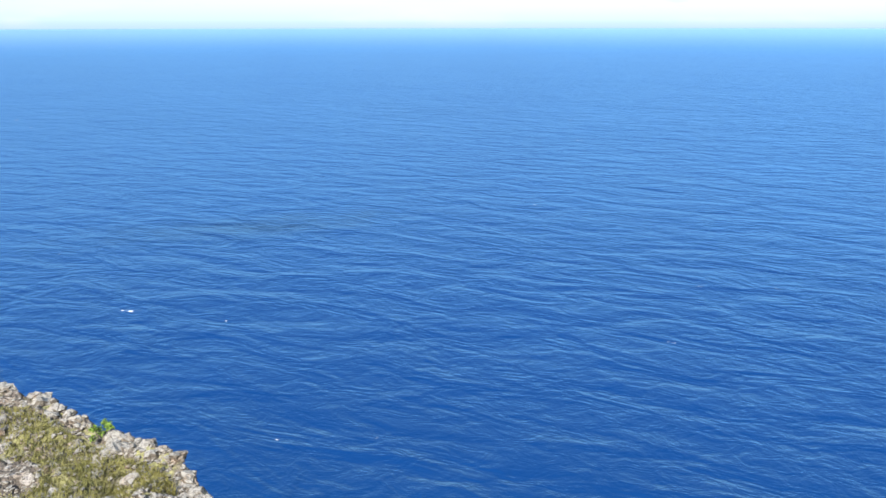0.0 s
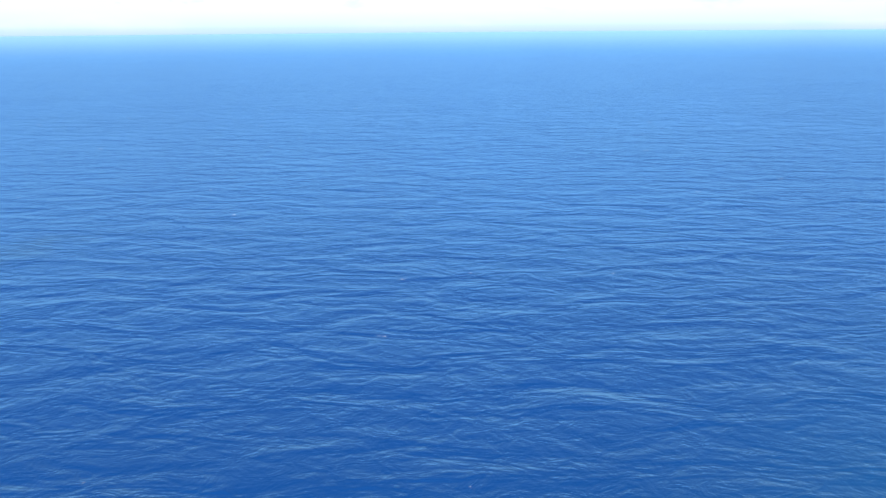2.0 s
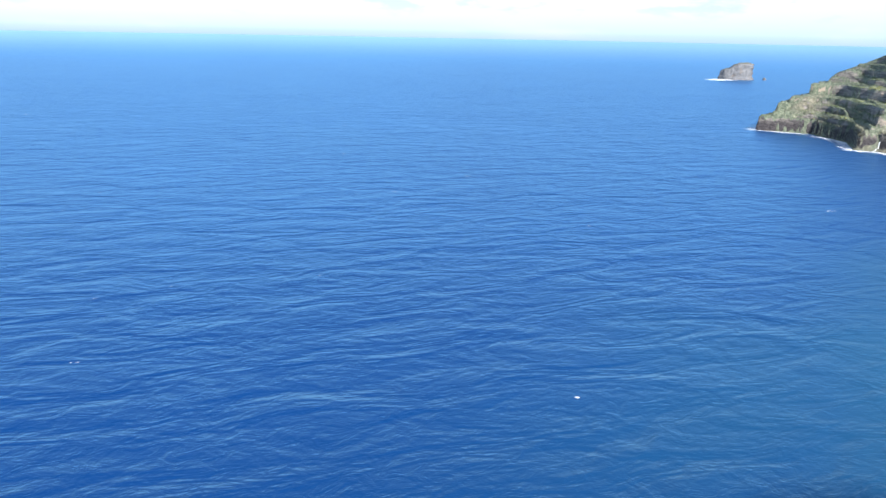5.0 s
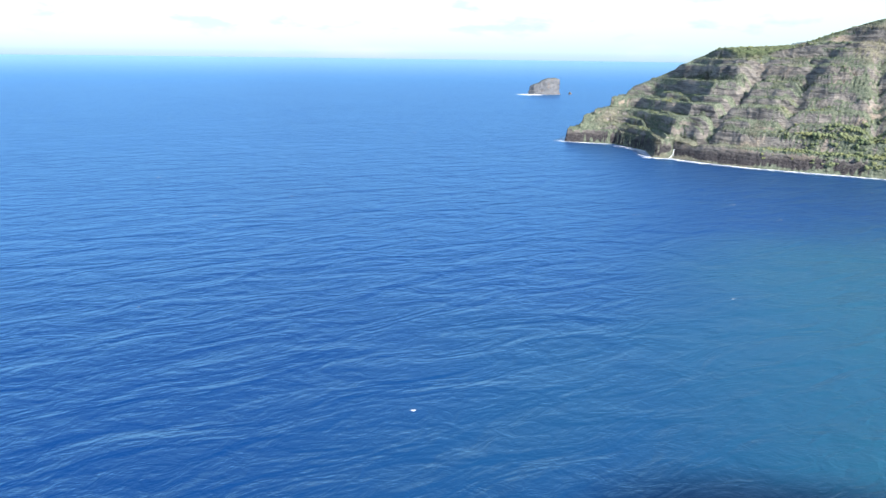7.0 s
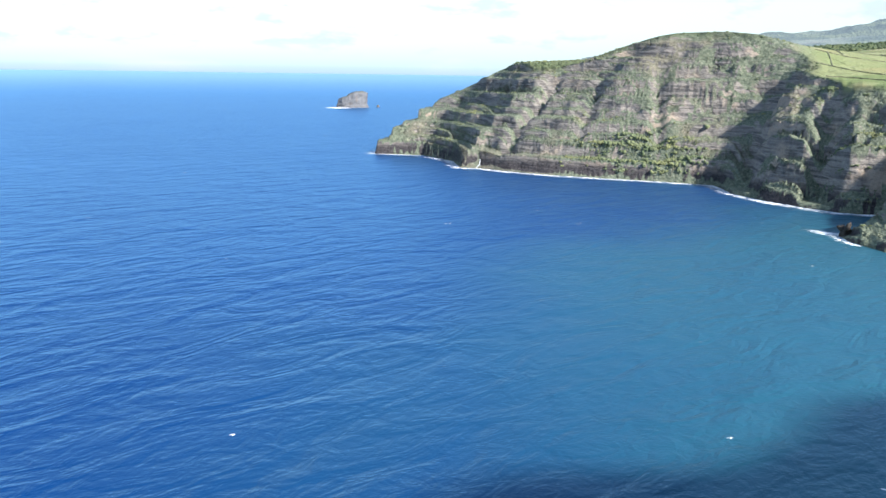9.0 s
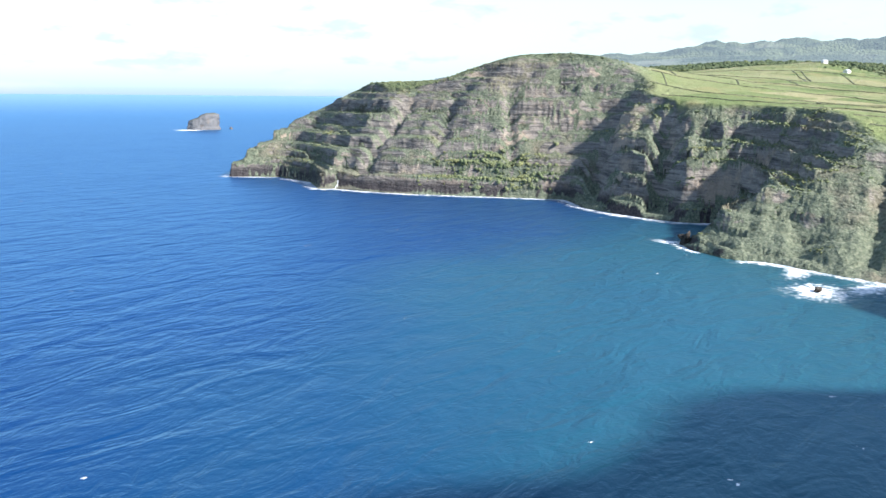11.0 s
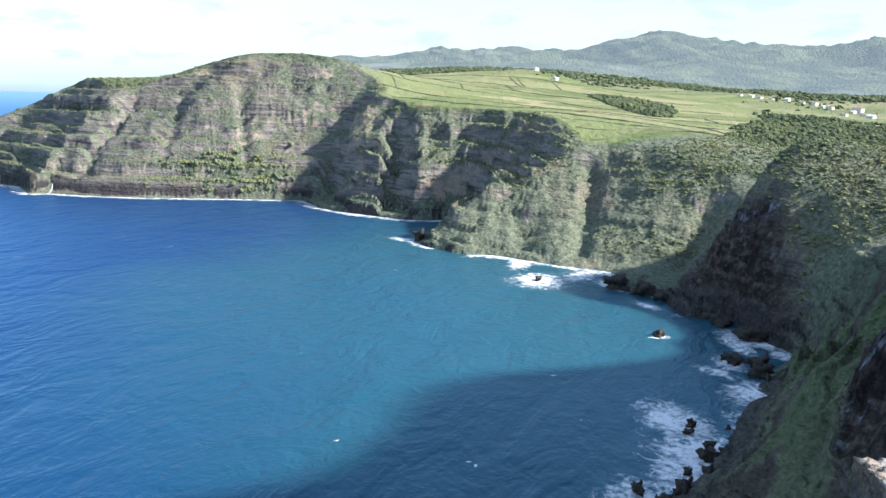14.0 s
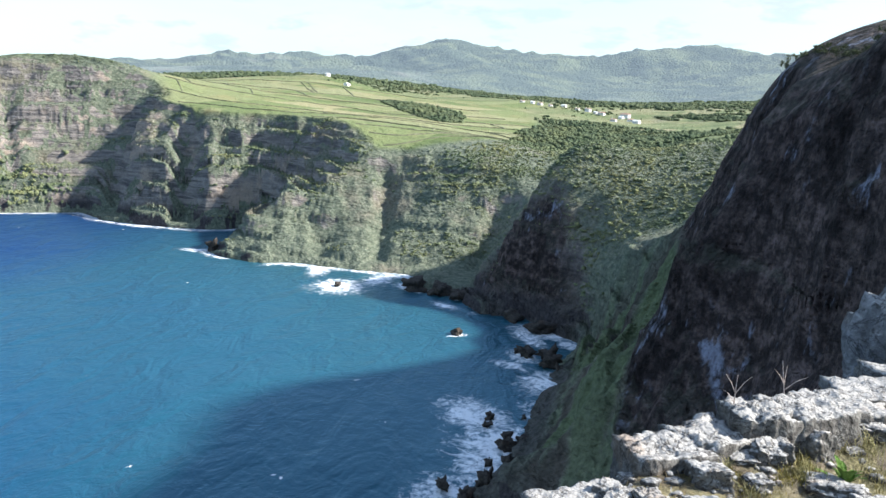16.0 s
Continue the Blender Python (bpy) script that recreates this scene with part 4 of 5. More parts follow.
for i, (a, d, w, h) in enumerate(((129.6, 303, 3.5, 2.6), (130.1, 298, 4, 2.4), (130.5, 292, 3, 2.2), (131.2, 284, 4, 3.0), (131.7, 278, 3, 3.6), (132.1, 272, 4.5, 2.8),
                                  (132.8, 264, 5, 3.2), (133.4, 256, 4, 2.6), (134.0, 247, 5, 2.8), (134.5, 241, 4, 3.4), (135.1, 234, 5, 3.0), (135.7, 228, 4, 3.8), (136.4, 220, 5, 3.2))):
    rim_shrub(a, d, w, h, i + 1)


# ---- islet, rocks in the surf and the little fall ----
def islet(cx, cy, heading, half, deep, tops, label, seed):
    """A sheer-sided rock: tops are (place along the long side, height)."""
    ux, uy = math.sin(radians(heading)), math.cos(radians(heading))
    na, nl = 90, 26
    verts, faces = [], []
    for l in range(nl):
        f = l / (nl - 1)
        for k in range(na):
            t = 2 * math.pi * k / na
            lean = 1 - 0.16 * f if f < 0.8 else (1 - 0.16 * f) * (1 - ((f - 0.8) / 0.2) ** 2 * 0.999)
            n = noise.fractal(Vector((math.cos(t) * 2, math.sin(t) * 2, f * 1.5 + seed)), 0.9, 2.0, 5)
            ledge = 0.022 * math.sin(f * 21 + 3 * n)
            rr = lean * (1 + 0.11 * n + ledge)
            s, w = math.cos(t) * rr * half, math.sin(t) * rr * deep
            top = np.interp(s / half, [p for p, _ in tops], [h for _, h in tops])
            z = -3 + (top + 3) * min(1, f / 0.8) + (top * 0.05 * n if f > 0.5 else 0)
            verts.append((cx + ux * s + uy * w, cy + uy * s - ux * w, z))
    for l in range(nl - 1):
        for k in range(na):
            a, b = l * na + k, l * na + (k + 1) % na
            faces.append((a, b, b + na, a + na))
    ob = new("islet", mesh_of("islet", verts, faces, ISLET_ROCK))
    return tagged(ob, label, "islet")


# brown rock turned grey-blue: the distance haze is mixed into its colour
ISLET_ROCK = stone_material("islet_rock", (0.075, 0.078, 0.085), (0.125, 0.127, 0.135), (0.19, 0.188, 0.19), (0.14, 0.15, 0.13), 22.0)
islet(2160, 1238, 150, 47, 32, ((-1, 22), (-0.7, 27), (-0.35, 30), (-0.2, 38), (0.1, 43), (0.6, 45), (0.9, 41), (1, 36)), "flat-topped brown rock islet standing in the open sea", 1.0)
islet(2205, 1178, 150, 5, 4, ((-1, 4), (0, 8), (1, 3)), "small dark rock stack beside the islet", 4.0)

BOULDERS = [stone_mesh(200 + i, BASALT, 3, 0.5, 0.95, 0.9) for i in range(6)]


def sea_rock(x, y, size, tall, turn, kind, label, group):
    ob = new("sea_rock", BOULDERS[kind % 6])
    ob.matrix_world = pose(x, y, -0.25 * tall, 0, 0, turn) @ Matrix.Diagonal((size * 0.72, size * 0.55, tall / 0.7, 1))
    return tagged(ob, label, "rock", group)


for i, (x, y, s, h) in enumerate(((381, -133, 7, 2.6), (339, -152, 8, 4), (332, -161, 12, 4.5), (269, -108, 5, 2), (503, -96, 6, 2), (484, -140, 20, 6), (470, -152, 18, 6),
                                  (456, -160, 14, 5), (640, -27, 14, 7), (321, -156, 10, 5), (262, -104, 4, 1.5), (345, -150, 4, 1.8), (404, -172, 12, 5), (376, -176, 14, 5))):
    sea_rock(x, y, s, h, i * 47, i, "black wet basalt rock awash in white surf", "rocks in the surf")
rnd = random.Random(12)
for i in range(18):
    k = rnd.uniform(0, 3.99)
    line = ((209, -75), (238, -103), (260, -118), (276, -126), (319, -158))
    p, q = line[int(k)], line[int(k) + 1]
    f = k - int(k)
    s = rnd.uniform(2, 7)
    sea_rock(p[0] + f * (q[0] - p[0]) + rnd.uniform(-8, 5), p[1] + f * (q[1] - p[1]) + rnd.uniform(-5, 6), s, s * rnd.uniform(0.4, 0.8), rnd.uniform(0, 360), i, "black basalt boulder at the foot of the cliff", "boulders at the cliff foot")

FALL_WATER = plain_material("white_falling_water", (0.8, 0.82, 0.83), 0.5, 0.08, 0.3)
run = [np.array((888 + i * 1.2, 349 + 1.2 * math.sin(i * 0.35))) for i in range(36)]
pts = np.array(run)
zz = np.maximum(height_at(pts[:, 0], pts[:, 1])[0], 0.1) + 0.7
keep = zz < 13
pts, zz = pts[keep], zz[keep]
verts = [(p[0] - 0.4, p[1] + s * 0.55 * (1 - 0.4 * i / len(pts)), z + 0.15 * abs(s)) for i, (p, z) in enumerate(zip(pts, zz)) for s in (-1, 0, 1)]
faces = [(i * 3 + k, i * 3 + k + 1, i * 3 + k + 4, i * 3 + k + 3) for i in range(len(pts) - 1) for k in range(2)]
tagged(new("waterfall", mesh_of("waterfall", verts, faces, FALL_WATER)), "thin white waterfall running down the dark cliff foot", "waterfall")


# ---- the lookout: rock ledge under the camera ----
GROUND = EYE - 1.87
OX, OY = 0.476, -0.155      # the ledge's own origin
EDGE = [(-30, 3.0), (-8, 1.6), (-3, 1.0), (0, 0.95), (1.4, 0.3), (2.7, -0.35), (3.1, -0.95), (3.25, -1.6), (3.55, -2.15), (3.75, -2.8), (3.95, -3.6), (4.35, -4.6), (5.2, -7), (9, -13), (16, -30)]


def behind_edge(x, y):
    """Distance behind the brink (negative: out in the air)."""
    x, y = x - OX, y - OY
    best, sign = np.full(x.shape, 1e9), np.ones(x.shape)
    for (ax, ay), (bx, by) in zip(EDGE, EDGE[1:]):
        dx, dy = bx - ax, by - ay
        u = np.clip(((x - ax) * dx + (y - ay) * dy) / (dx * dx + dy * dy), 0, 1)
        px, py = x - ax - u * dx, y - ay - u * dy
        d = np.hypot(px, py)
        near = d < best
        best = np.where(near, d, best)
        sign = np.where(near, np.where(dx * py - dy * px < 0, 1.0, -1.0), sign)
    return best * sign


def ledge_z(x, y):
    b = behind_edge(x, y) + 0.16 * rough(x, y, 0.7, 4, 0.6, seed=90)
    z = GROUND + 0.05 * rough(x, y, 0.8, 5, 0.6, seed=91) + 0.10 * ease(b, 0.0, 0.15) - 0.10 * ease(b, 0.25, 1.0)
    out = np.maximum(-b, 0)
    return z - 5.0 * out - 0.5 * ease(out, 0, 0.1) + 0.25 * ease(out, 0.05, 0.5) * rough(x * 2, y * 2, 1.1, 4, 0.6, seed=92)


def ledge_soil():
    k = Mat("ledge_soil")
    g = k.noise(7.0, 8.0, 0.7)
    soil = k.ramp(g, (0.3, (0.05, 0.038, 0.026)), (0.5, (0.17, 0.135, 0.09)), (0.7, (0.36, 0.31, 0.22)))
    straw = k.ramp(k.noise(30.0, 6.0, 0.7), (0.3, (0.11, 0.10, 0.04)), (0.6, (0.33, 0.29, 0.15)), (0.8, (0.50, 0.45, 0.28)))
    moss = k.ramp(k.noise(24.0, 6.0), (0.3, (0.06, 0.065, 0.012)), (0.7, (0.25, 0.22, 0.055)))
    col = k.mix(k.step(k.noise(1.6, 5.0), 0.45, 0.58), soil, straw)
    col = k.mix(k.step(k.noise(1.9, 5.0, 0.6, k.pos(1, 1, 1, 40)), 0.55, 0.63), col, moss)
    # steep faces are turned dark grey in the colour itself
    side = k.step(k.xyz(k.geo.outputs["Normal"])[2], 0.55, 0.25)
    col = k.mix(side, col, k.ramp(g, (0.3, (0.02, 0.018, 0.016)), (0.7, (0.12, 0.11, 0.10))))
    k.base(col, 0.95)
    n1 = k.bump(k.noise(6.0, 8.0, 0.7), 0.08, 1.0)
    k.bump(k.noise(40.0, 5.0, 0.7), 0.02, 1.0, n1)
    return k.m


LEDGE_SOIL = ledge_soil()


def patch(name, xs, ys, z_of, mat, floor=-1e9):
    X, Y = np.meshgrid(xs, ys, indexing="ij")
    z = z_of(X, Y).ravel()
    nx, ny = len(xs), len(ys)
    i = (np.arange(nx - 1)[:, None] * ny + np.arange(ny - 1)[None, :]).ravel()
    quads = np.stack([i, i + ny, i + ny + 1, i + 1], 1)
    quads = quads[z[quads].max(1) > floor]
    me = bpy.data.meshes.new(name)
    me.from_pydata(np.stack([X.ravel(), Y.ravel(), z], 1).tolist(), [], quads.tolist())
    me.materials.append(mat)
    me.polygons.foreach_set("use_smooth", np.full(len(me.polygons), True))
    return new(name, me)


gx = np.concatenate([np.arange(-14, 1.5, 0.5), np.arange(1.5, 5.2, 0.025), np.arange(5.2, 14, 0.5)])
gy = np.concatenate([np.arange(-14, -6, 0.5), np.arange(-6, -0.6, 0.025), np.arange(-0.6, 5, 0.4)])
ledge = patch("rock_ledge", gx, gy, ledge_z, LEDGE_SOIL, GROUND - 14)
tagged(ledge, "weathered cliff-top ledge of pale lichened stone and dry grass", "rock ledge")

STONES = [stone_mesh(300 + i, LICHEN_STONE, 5, 0.86, 0.26, 0.9) for i in range(8)]
PEBBLES = [stone_mesh(330 + i, LICHEN_STONE, 2, 0.3, 0.3, 0.7) for i in range(5)]


def ledge_stone(x, y, length, width, tall, turn, kind, sink=0.35):
    ob = new("stone", kind)
    x, y = x + OX, y + OY
    z = float(ledge_z(np.array([x]), np.array([y]))[0])
    ob.matrix_world = pose(x, y, max(z, GROUND - 0.1) - sink * tall, 0, 0, turn) @ Matrix.Diagonal((length, width, tall * 1.35, 1))
    ob.parent = ledge
    return ob


def slab_mesh(seed):
    """A weathered slab of bedded rock: flat pitted top, broken sides with joints, about 1 m each way."""
    rnd = random.Random(seed)
    off = Vector((rnd.uniform(-50, 50), rnd.uniform(-50, 50), rnd.uniform(-50, 50)))
    bm = bmesh.new()
    bmesh.ops.create_icosphere(bm, subdivisions=5, radius=0.5)
    for v in bm.verts:
        c = v.co.copy()
        c = c.lerp(c * (0.5 / max(abs(c.x), abs(c.y), abs(c.z))), 0.9)
        q = Vector((c.x * 1.2, c.y * 1.2, c.z * 0.8))
        big = noise.fractal(q * 2.0 + off, 0.9, 2.1, 4)
        fine = noise.fractal(q * 9.0 + off, 0.8, 2.1, 4)
        bed = noise.noise(Vector((c.z * 9.0 + 0.8 * big, seed, 0.3)))
        side = 1 + 0.20 * big + 0.06 * fine + 0.07 * bed
        c.x, c.y = c.x * side, c.y * side
        c.z += 0.5 + (0.05 * big + 0.035 * fine if c.z > 0.1 else 0)
        v.co = c
    me = bpy.data.meshes.new("slab")
    bm.to_mesh(me)
    bm.free()
    me.materials.append(LICHEN_STONE)
    me.polygons.foreach_set("use_smooth", np.full(len(me.polygons), True))
    return me


SLABS = [slab_mesh(350 + i) for i in range(5)]


def ledge_slab(x, y, length, width, top, turn, kind):
    ob = new("stone", kind)
    ob.matrix_world = pose(x + OX, y + OY, GROUND - 0.35, 0, 0, turn) @ Matrix.Diagonal((length, width, top + 0.35, 1))
    ob.parent = ledge


for i, row in enumerate((
        (3.05, -0.95, 0.50, 0.40, 0.06, 60), (3.14, -1.42, 0.46, 0.44, 0.08, 80), (3.24, -1.80, 0.44, 0.42, 0.09, 95), (3.18, -2.10, 0.34, 0.36, 0.10, 75),
        (3.55, -2.40, 0.42, 0.36, 0.20, 85), (3.62, -2.74, 0.40, 0.38, 0.21, 100), (3.64, -3.06, 0.36, 0.36, 0.30, 82), (3.68, -3.40, 0.44, 0.40, 0.29, 96),
        (3.84, -3.84, 0.54, 0.44, 0.21, 75), (4.00, -4.30, 0.62, 0.48, 0.21, 70), (4.18, -4.85, 0.66, 0.56, 0.21, 72))):
    ledge_slab(*row, SLABS[i % 5])
BRINK_STONES = [
    (2.78, -0.62, 0.36, 0.28, 0.12, 70), (2.72, -1.02, 0.34, 0.26, 0.10, 40), (3.42, -3.02, 0.16, 0.14, 0.12, 30)]
INNER_STONES = [
    (3.25, -2.47, 0.20, 0.15, 0.11, 30), (3.02, -2.28, 0.22, 0.14, 0.12, 45), (3.12, -2.06, 0.17, 0.12, 0.09, 0), (3.45, -3.28, 0.17, 0.16, 0.16, 15),
    (3.10, -3.12, 0.30, 0.20, 0.11, 35), (2.84, -3.10, 0.26, 0.18, 0.16, 50), (3.40, -2.92, 0.16, 0.14, 0.11, 70), (3.58, -3.80, 0.22, 0.18, 0.10, 20),
    (2.85, -1.95, 0.18, 0.14, 0.08, 80), (2.75, -2.45, 0.16, 0.12, 0.07, 10), (3.20, -2.72, 0.14, 0.11, 0.07, 0)]
for i, row in enumerate(BRINK_STONES + INNER_STONES):
    ledge_stone(*row, STONES[(i * 3) % 8])
rnd = random.Random(23)
for i in range(60):
    x, y = rnd.uniform(2.6, 4.1), rnd.uniform(-4.4, -1.0)
    b = behind_edge(np.array([x + OX]), np.array([y + OY]))[0]
    if 0.0 < b < 0.9 and rnd.random() < 1.1 - b:
        s = rnd.uniform(0.07, 0.17)
        ledge_stone(x, y, s * 1.3, s, s * rnd.uniform(0.4, 0.7), rnd.uniform(0, 360), STONES[i % 8], 0.5)
rnd = random.Random(21)
for i in range(290):
    x, y = rnd.uniform(2.4, 4.2), rnd.uniform(-4.9, -1.2)
    if behind_edge(np.array([x + OX]), np.array([y + OY]))[0] > 0.02:
        s = rnd.uniform(0.02, 0.085) * rnd.uniform(0.7, 1.4)
        ledge_stone(x, y, s * 1.3, s, s * 0.8, rnd.uniform(0, 360), PEBBLES[i % 5])

PINNACLE_ROCK = stone_material("shaded_grey_rock", (0.05, 0.05, 0.05), (0.13, 0.13, 0.13), (0.24, 0.24, 0.24), (0.34, 0.34, 0.33), 1.2)
px, py = polar(136.7, 10.5)
pin = new("rock_pinnacle", stone_mesh(77, PINNACLE_ROCK, 5, 0.45, 0.35, 1.0))
pin.matrix_world = pose(px, py, EYE - 4.25, 0, 0, 30) @ Matrix.Diagonal((1.15, 1.1, 2.55, 1))
tagged(pin, "upright grey rock pinnacle beyond the ledge", "rock")

# dry grass, a green plant and bare twigs
STRAW = leaf_material("dry_grass", (0.16, 0.14, 0.06), (0.34, 0.31, 0.16), (0.52, 0.48, 0.30), 20.0)
FRESH = leaf_material("fresh_green_leaf", (0.09, 0.16, 0.03), (0.17, 0.28, 0.06), (0.30, 0.42, 0.12), 14.0)
MOSS = leaf_material("ochre_moss", (0.07, 0.07, 0.015), (0.17, 0.155, 0.04), (0.30, 0.26, 0.08), 25.0)
TWIG = plain_material("bare_grey_twig", (0.36, 0.29, 0.25), 0.85, 0.3, 30.0)


def blade(bm, at, lean, tall, wide):
    side = Vector((-lean.y, lean.x, 0)).normalized() * wide if lean.length > 1e-6 else Vector((wide, 0, 0))
    mid = at + lean * 0.35 + Vector((0, 0, tall * 0.6))
    tip = at + lean + Vector((0, 0, tall))
    a, b, c, d, e = (bm.verts.new(p) for p in (at - side, at + side, mid + side * 0.7, mid - side * 0.7, tip))
    bm.faces.new((a, b, c, d))
    bm.faces.new((d, c, e))


def grass_tuft(x, y, spread, tall, count, mat, label, name="grass_tuft"):
    rnd = random.Random(int(x * 1000 + y * 777))
    x, y = x + OX, y + OY
    bm = bmesh.new()
    for _ in range(count):
        at = Vector((rnd.gauss(0, spread * 0.45), rnd.gauss(0, spread * 0.45), 0))
        h = tall * rnd.uniform(0.4, 1.1)
        blade(bm, at, Vector((rnd.gauss(0, 0.6) * h, rnd.gauss(0, 0.6) * h, 0)), h, 0.0022)
    me = bpy.data.meshes.new(name)
    bm.to_mesh(me)
    bm.free()
    me.materials.append(mat)
    ob = new(name, me)
    ob.location = (x, y, float(ledge_z(np.array([x]), np.array([y]))[0]) - 0.01)
    return tagged(ob, label, "grass", "grass tufts on the ledge", "stuff" if name == "moss" else "")


for x, y, s, h, n in ((2.70, -2.85, 0.20, 0.16, 420), (2.58, -2.62, 0.16, 0.13, 300), (2.86, -2.72, 0.10, 0.10, 160), (2.95, -2.55, 0.10, 0.10, 120), (3.3, -3.05, 0.12, 0.10, 140), (3.45, -3.6, 0.18, 0.12, 220),
                      (3.2, -3.45, 0.2, 0.12, 220), (3.7, -3.95, 0.15, 0.12, 150), (2.55, -3.1, 0.2, 0.2, 350), (3.15, -2.62, 0.1, 0.08, 110), (3.55, -3.12, 0.1, 0.1, 110), (2.75, -1.75, 0.12, 0.07, 90), (3.35, -2.62, 0.06, 0.09, 60)):
    grass_tuft(x, y, s, h, n, STRAW, "dry straw-coloured grass tuft among the stones")
for x, y, s, n in ((3.45, -3.1, 0.16, 500), (3.2, -2.66, 0.16, 500), (3.55, -3.45, 0.14, 380), (2.95, -2.95, 0.18, 500), (3.75, -4.1, 0.2, 420), (3.28, -2.90, 0.14, 420), (3.64, -3.66, 0.16, 420), (3.12, -2.38, 0.1, 250), (3.05, -2.78, 0.14, 300), (3.34, -2.66, 0.08, 180)):
    grass_tuft(x, y, s, 0.025, n, MOSS, "low ochre-green moss cushion between the stones", "moss")


def leafy_plant(x, y):
    rnd = random.Random(8)
    x, y = x + OX, y + OY
    bm = bmesh.new()
    for i in range(13):
        a = i * 2.4
        w, h = rnd.uniform(0.07, 0.15), rnd.uniform(0.06, 0.16)
        pts = [Vector((math.cos(a) * w * t, math.sin(a) * w * t, h * (1.6 * t - 0.75 * t * t))) for t in (0, 0.3, 0.6, 0.85, 1.0)]
        side = Vector((-math.sin(a), math.cos(a), 0))
        wid = (0.004, 0.014, 0.016, 0.009, 0.0005)
        rows_ = [(bm.verts.new(p - side * k), bm.verts.new(p + Vector((0, 0, -0.003))), bm.verts.new(p + side * k)) for p, k in zip(pts, wid)]
        for r0, r1 in zip(rows_, rows_[1:]):
            bm.faces.new((r0[0], r0[1], r1[1], r1[0]))
            bm.faces.new((r0[1], r0[2], r1[2], r1[1]))
    me = bpy.data.meshes.new("leafy_plant")
    bm.to_mesh(me)
    bm.free()
    me.materials.append(FRESH)
    ob = new("leafy_plant", me)
    ob.location = (x, y, float(ledge_z(np.array([x]), np.array([y]))[0]) + 0.01)
    tagged(ob, "small fresh green plant with lance-shaped leaves", "plant")


leafy_plant(3.16, -3.22)

# straw and broken stalks lying on the soil
rnd = random.Random(55)
bm = bmesh.new()
rs = np.random.RandomState(55)
x, y = rs.uniform(2.3, 4.4, 6500) + OX, rs.uniform(-5.0, -1.4, 6500) + OY
keep = (behind_edge(x, y) > 0.08) & (rough(x, y, 0.5, 2, 0.5, seed=99) > -0.3)
for x, y, z in zip(x[keep], y[keep], ledge_z(x[keep], y[keep])):
    t, h = rnd.uniform(0, 6.28), rnd.uniform(0.03, 0.12)
    blade(bm, Vector((x, y, z)), Vector((math.cos(t), math.sin(t), 0)) * h, rnd.uniform(0.005, 0.035), rnd.uniform(0.0012, 0.003))
me = bpy.data.meshes.new("straw_litter")
bm.to_mesh(me)
bm.free()
me.materials.append(leaf_material("old_straw", (0.10, 0.08, 0.045), (0.27, 0.22, 0.13), (0.46, 0.41, 0.28), 30.0))
tagged(new("straw_litter", me), "old straw and broken stalks littering the soil", "litter", kind="stuff")


def bare_twig(x, y, up, tall, seed, label):
    rnd = random.Random(seed)
    bm = bmesh.new()
    tip = Vector((rnd.uniform(-0.15, 0.15) * tall, rnd.uniform(-0.15, 0.15) * tall, tall))
    stem = [Vector((0, 0, 0)), tip * 0.35 + Vector((0.012, -0.008, 0)), tip * 0.7 + Vector((-0.01, 0.01, 0)), tip]
    limb(bm, stem, 0.0045, 0.0018, 5)
    for i in range(3):
        f = rnd.uniform(0.1, 0.6)
        p = stem[0].lerp(tip, f)
        d = Vector((rnd.uniform(-1, 1), rnd.uniform(-1, 1), rnd.uniform(0.3, 1.0))).normalized() * tall * rnd.uniform(0.4, 0.75)
        limb(bm, [p, p + d * 0.5 + Vector((0, 0, 0.012)), p + d], 0.003, 0.0012, 4)
    me = bpy.data.meshes.new("bare_twig")
    bm.to_mesh(me)
    bm.free()
    me.materials.append(TWIG)
    ob = new("bare_twig", me)
    ob.location = (x + OX, y + OY, GROUND + up)
    tagged(ob, label, "twig", "bare twigs on the brink")


bare_twig(3.74, -2.96, 0.24, 0.24, 3, "leafless forked grey twig growing from the brink")
bare_twig(3.84, -3.40, 0.22, 0.27, 6, "thin upright bare twig behind the stones")
bare_twig(3.13, -1.80, 0.08, 0.07, 9, "tiny dry twig on the brink")


# ---- the rock outcrop below the lookout ----
def crest_r(a):
    """How far off the brink of the outcrop lies in a heading."""
    dip = np.interp(a, (-50, -34, -29.8, -25.8, -22.1, -19.9, -17.6, -16.0, -12), (17.2, 19.4, 21.3, 24.1, 26.5, 27.4, 30.4, 37, 62))
    return 7.0 / np.tan(np.radians(dip))


def outcrop_z(x, y):
    """A level stony shelf that breaks off towards the sea."""
    y = y - ARM
    a, r = np.degrees(np.arctan2(x, y)), np.hypot(x, y)
    brink = crest_r(a + 1.1 * rough(x, y, 1.6, 4, 0.6, seed=95)) + 0.3 * rough(x, y, 0.8, 3, 0.6, seed=96)
    z = EYE - 7.0 - 0.05 * np.maximum(brink - r, 0) - 2.2 * np.maximum(r - brink, 0) - 1.2 * np.maximum(9.0 - r, 0)
    return z + 0.26 * rough(x, y, 1.3, 5, 0.62, seed=97, ridged=True)


ox, oy = np.arange(-18, -1, 0.06), np.arange(6, 21, 0.06)
outcrop = patch("rock_outcrop", ox, oy, outcrop_z, RUBBLE, GROUND - 30)
tagged(outcrop, "sunlit stony outcrop with dry grass above the sea", "rock outcrop")
CHIPS = [stone_mesh(400 + i, BROWN_STONE, 2, 0.7, 0.42, 0.75) for i in range(6)]
for me in CHIPS:
    me.polygons.foreach_set("use_smooth", np.full(len(me.polygons), False))
rnd = random.Random(31)
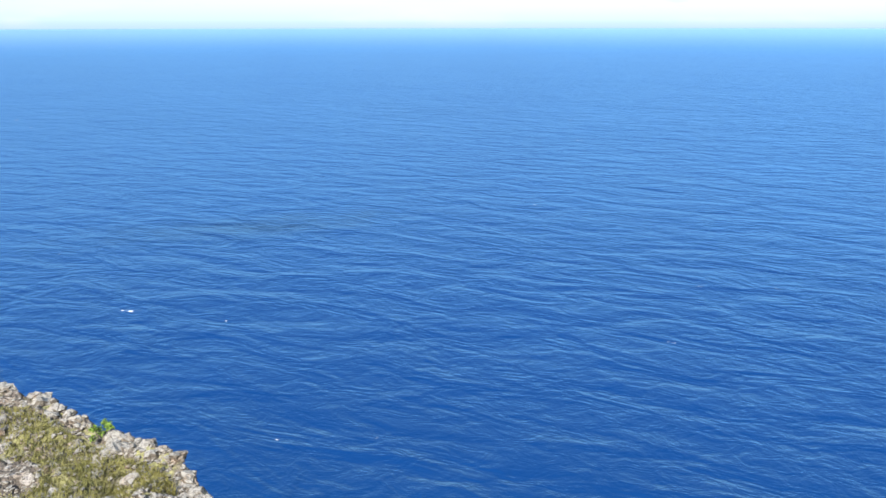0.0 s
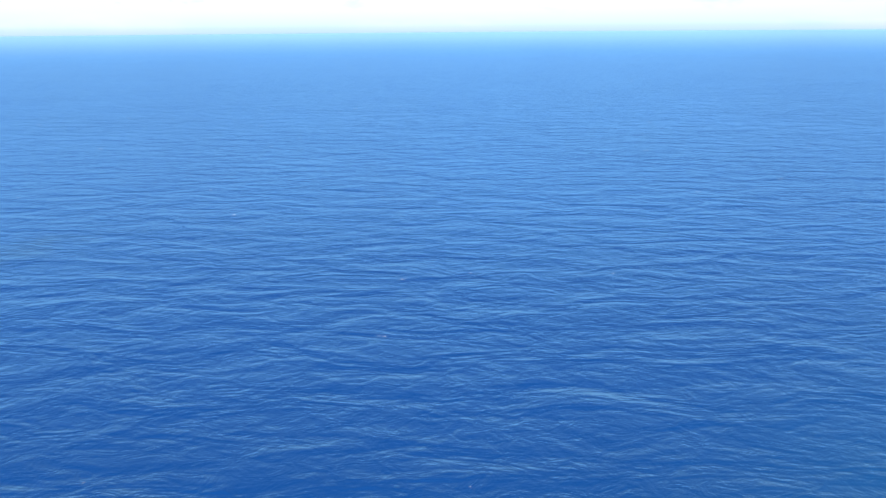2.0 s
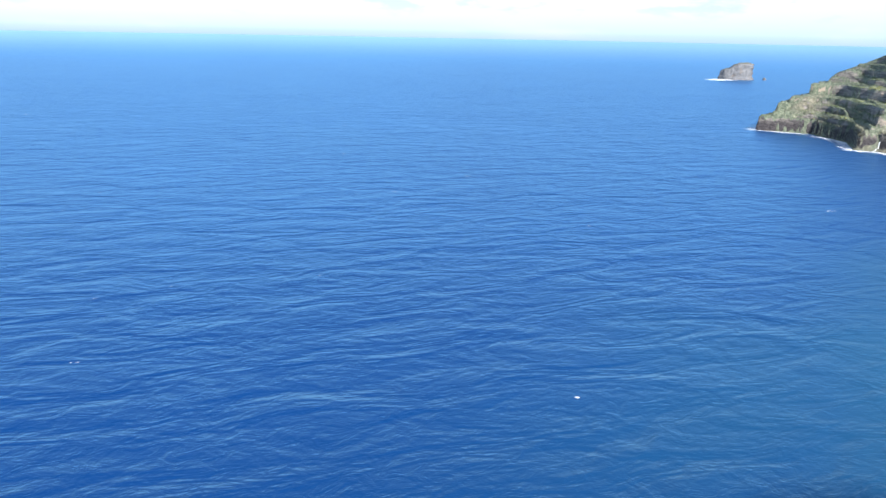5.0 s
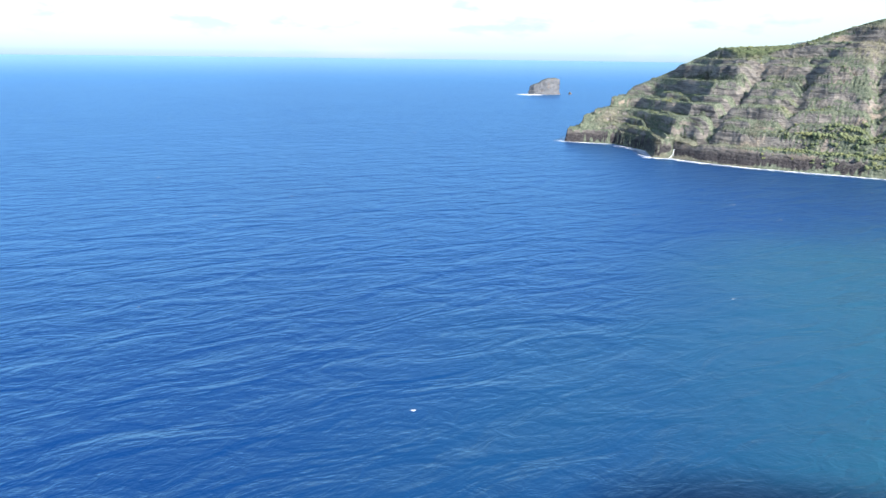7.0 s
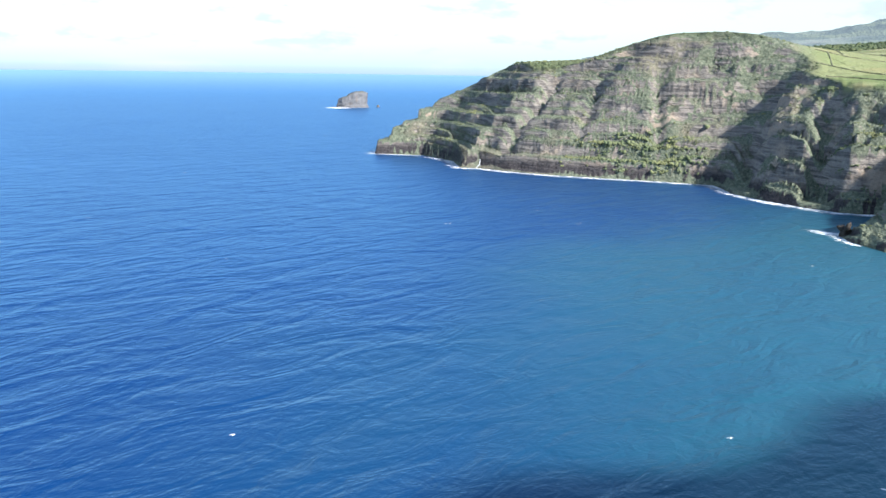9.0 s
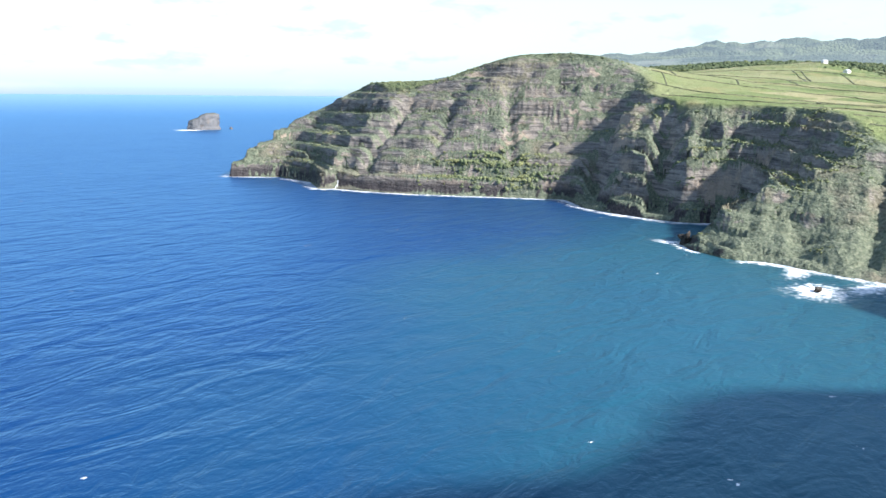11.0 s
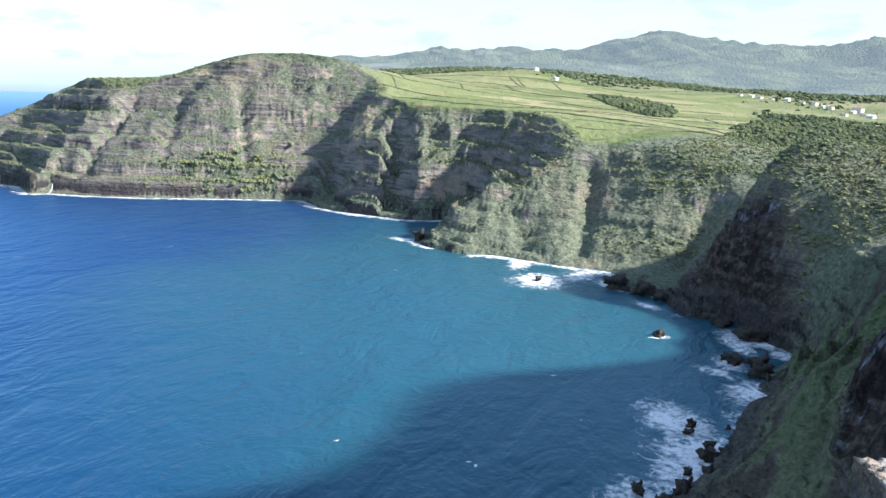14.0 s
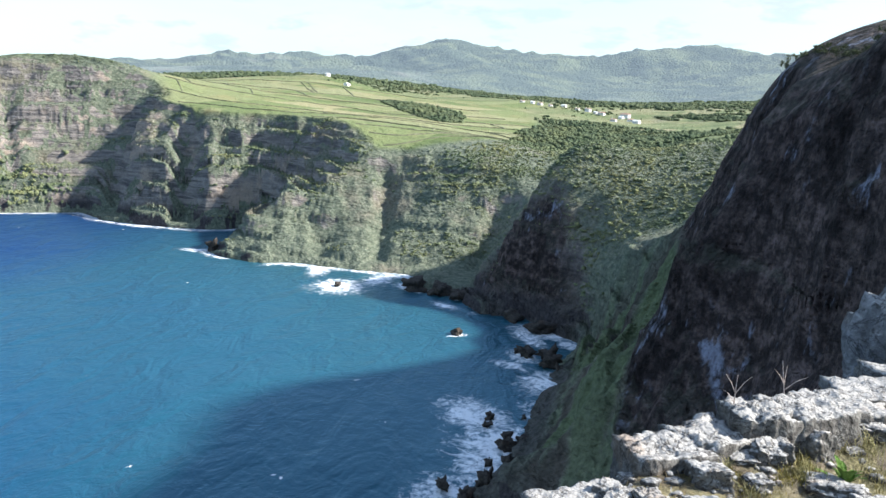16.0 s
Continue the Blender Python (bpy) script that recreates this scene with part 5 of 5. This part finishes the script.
for i in range(280):
    a = rnd.uniform(-36, -17)
    r = rnd.uniform(10.2, crest_r(a)) if i > 90 else crest_r(a) - abs(rnd.gauss(0, 0.35))
    x, y = polar(a, r)
    y += ARM
    z = float(outcrop_z(np.array([x]), np.array([y]))[0])
    s = 0.06 + 0.26 * rnd.random() ** 2
    ob = new("stone", CHIPS[i % 6])
    ob.matrix_world = pose(x, y, z - 0.42 * s, rnd.uniform(-20, 20), rnd.uniform(-20, 20), rnd.uniform(0, 360)) @ Matrix.Diagonal((s * 1.25, s, s, 1))
    ob.parent = outcrop
# loose chips, too many and too small to count
cv, cf, base = [], [], 0
rs = np.random.RandomState(17)
chip_v = [np.array([v.co for v in me.vertices]) for me in CHIPS]
chip_f = [np.array([list(p.vertices) for p in me.polygons]) for me in CHIPS]
a = rs.uniform(-36, -16.5, 2600)
r = 10 + (crest_r(a) - 10) * rs.uniform(0, 1, 2600)
x, y = r * np.sin(np.radians(a)), r * np.cos(np.radians(a)) + ARM
z = outcrop_z(x, y)
for i in range(2600):
    s, t = rs.uniform(0.03, 0.10), rs.uniform(0, 6.28)
    v = chip_v[i % 6] * (s * 1.3, s, s)
    c, n = math.cos(t), math.sin(t)
    cv.append(np.stack([v[:, 0] * c - v[:, 1] * n + x[i], v[:, 0] * n + v[:, 1] * c + y[i], v[:, 2] + z[i] - 0.4 * s], 1))
    cf.append(chip_f[i % 6] + base)
    base += len(v)
chips = new("stone_chips", mesh_of("stone_chips", np.concatenate(cv).tolist(), np.concatenate(cf).tolist(), BROWN_STONE, False))
tagged(chips, "loose pale and brown stone chips strewn over the outcrop", "stones", kind="stuff")
bm = bmesh.new()
a = rs.uniform(-36, -17.5, 52000)
r = 10 + (crest_r(a) - 10.1) * rs.uniform(0, 1, 52000)
x, y = r * np.sin(np.radians(a)), r * np.cos(np.radians(a))
tuft = rough(x, y, 1.4, 3, 0.5, seed=98) > 0.02
for x, y, z in zip(x[tuft], y[tuft], outcrop_z(x[tuft], y[tuft])):
    h = rnd.uniform(0.05, 0.14)
    blade(bm, Vector((x, y, z - 0.02)), Vector((rnd.gauss(0, 0.5) * h, rnd.gauss(0, 0.5) * h, 0)), h, 0.006)
me = bpy.data.meshes.new("outcrop_grass")
bm.to_mesh(me)
bm.free()
me.materials.append(leaf_material("yellow_green_grass", (0.12, 0.12, 0.04), (0.24, 0.23, 0.085), (0.36, 0.33, 0.15), 3.0))
tagged(new("outcrop_grass", me), "patchy yellow-green grass between the outcrop stones", "grass", kind="stuff")
bx, by = polar(-24.2, crest_r(-24.2) - 0.35)
by += ARM
bush = tagged(new("shrub"), "small bright green shrub on the outcrop's edge", "shrub")
bush.location = (bx, by, float(outcrop_z(np.array([bx]), np.array([by]))[0]) - 0.02)
bm = bmesh.new()
for i in range(5):
    t = i * 1.3
    limb(bm, [Vector((0, 0, 0)), Vector((math.cos(t) * 0.06, math.sin(t) * 0.06, 0.1)), Vector((math.cos(t) * 0.12, math.sin(t) * 0.12, 0.2))], 0.012, 0.004, 5)
part("trunk", bm, BARK, bush)
part("crown", leafy_crown(5, 0.34, 0.3, 500, 0.06), FRESH, bush)
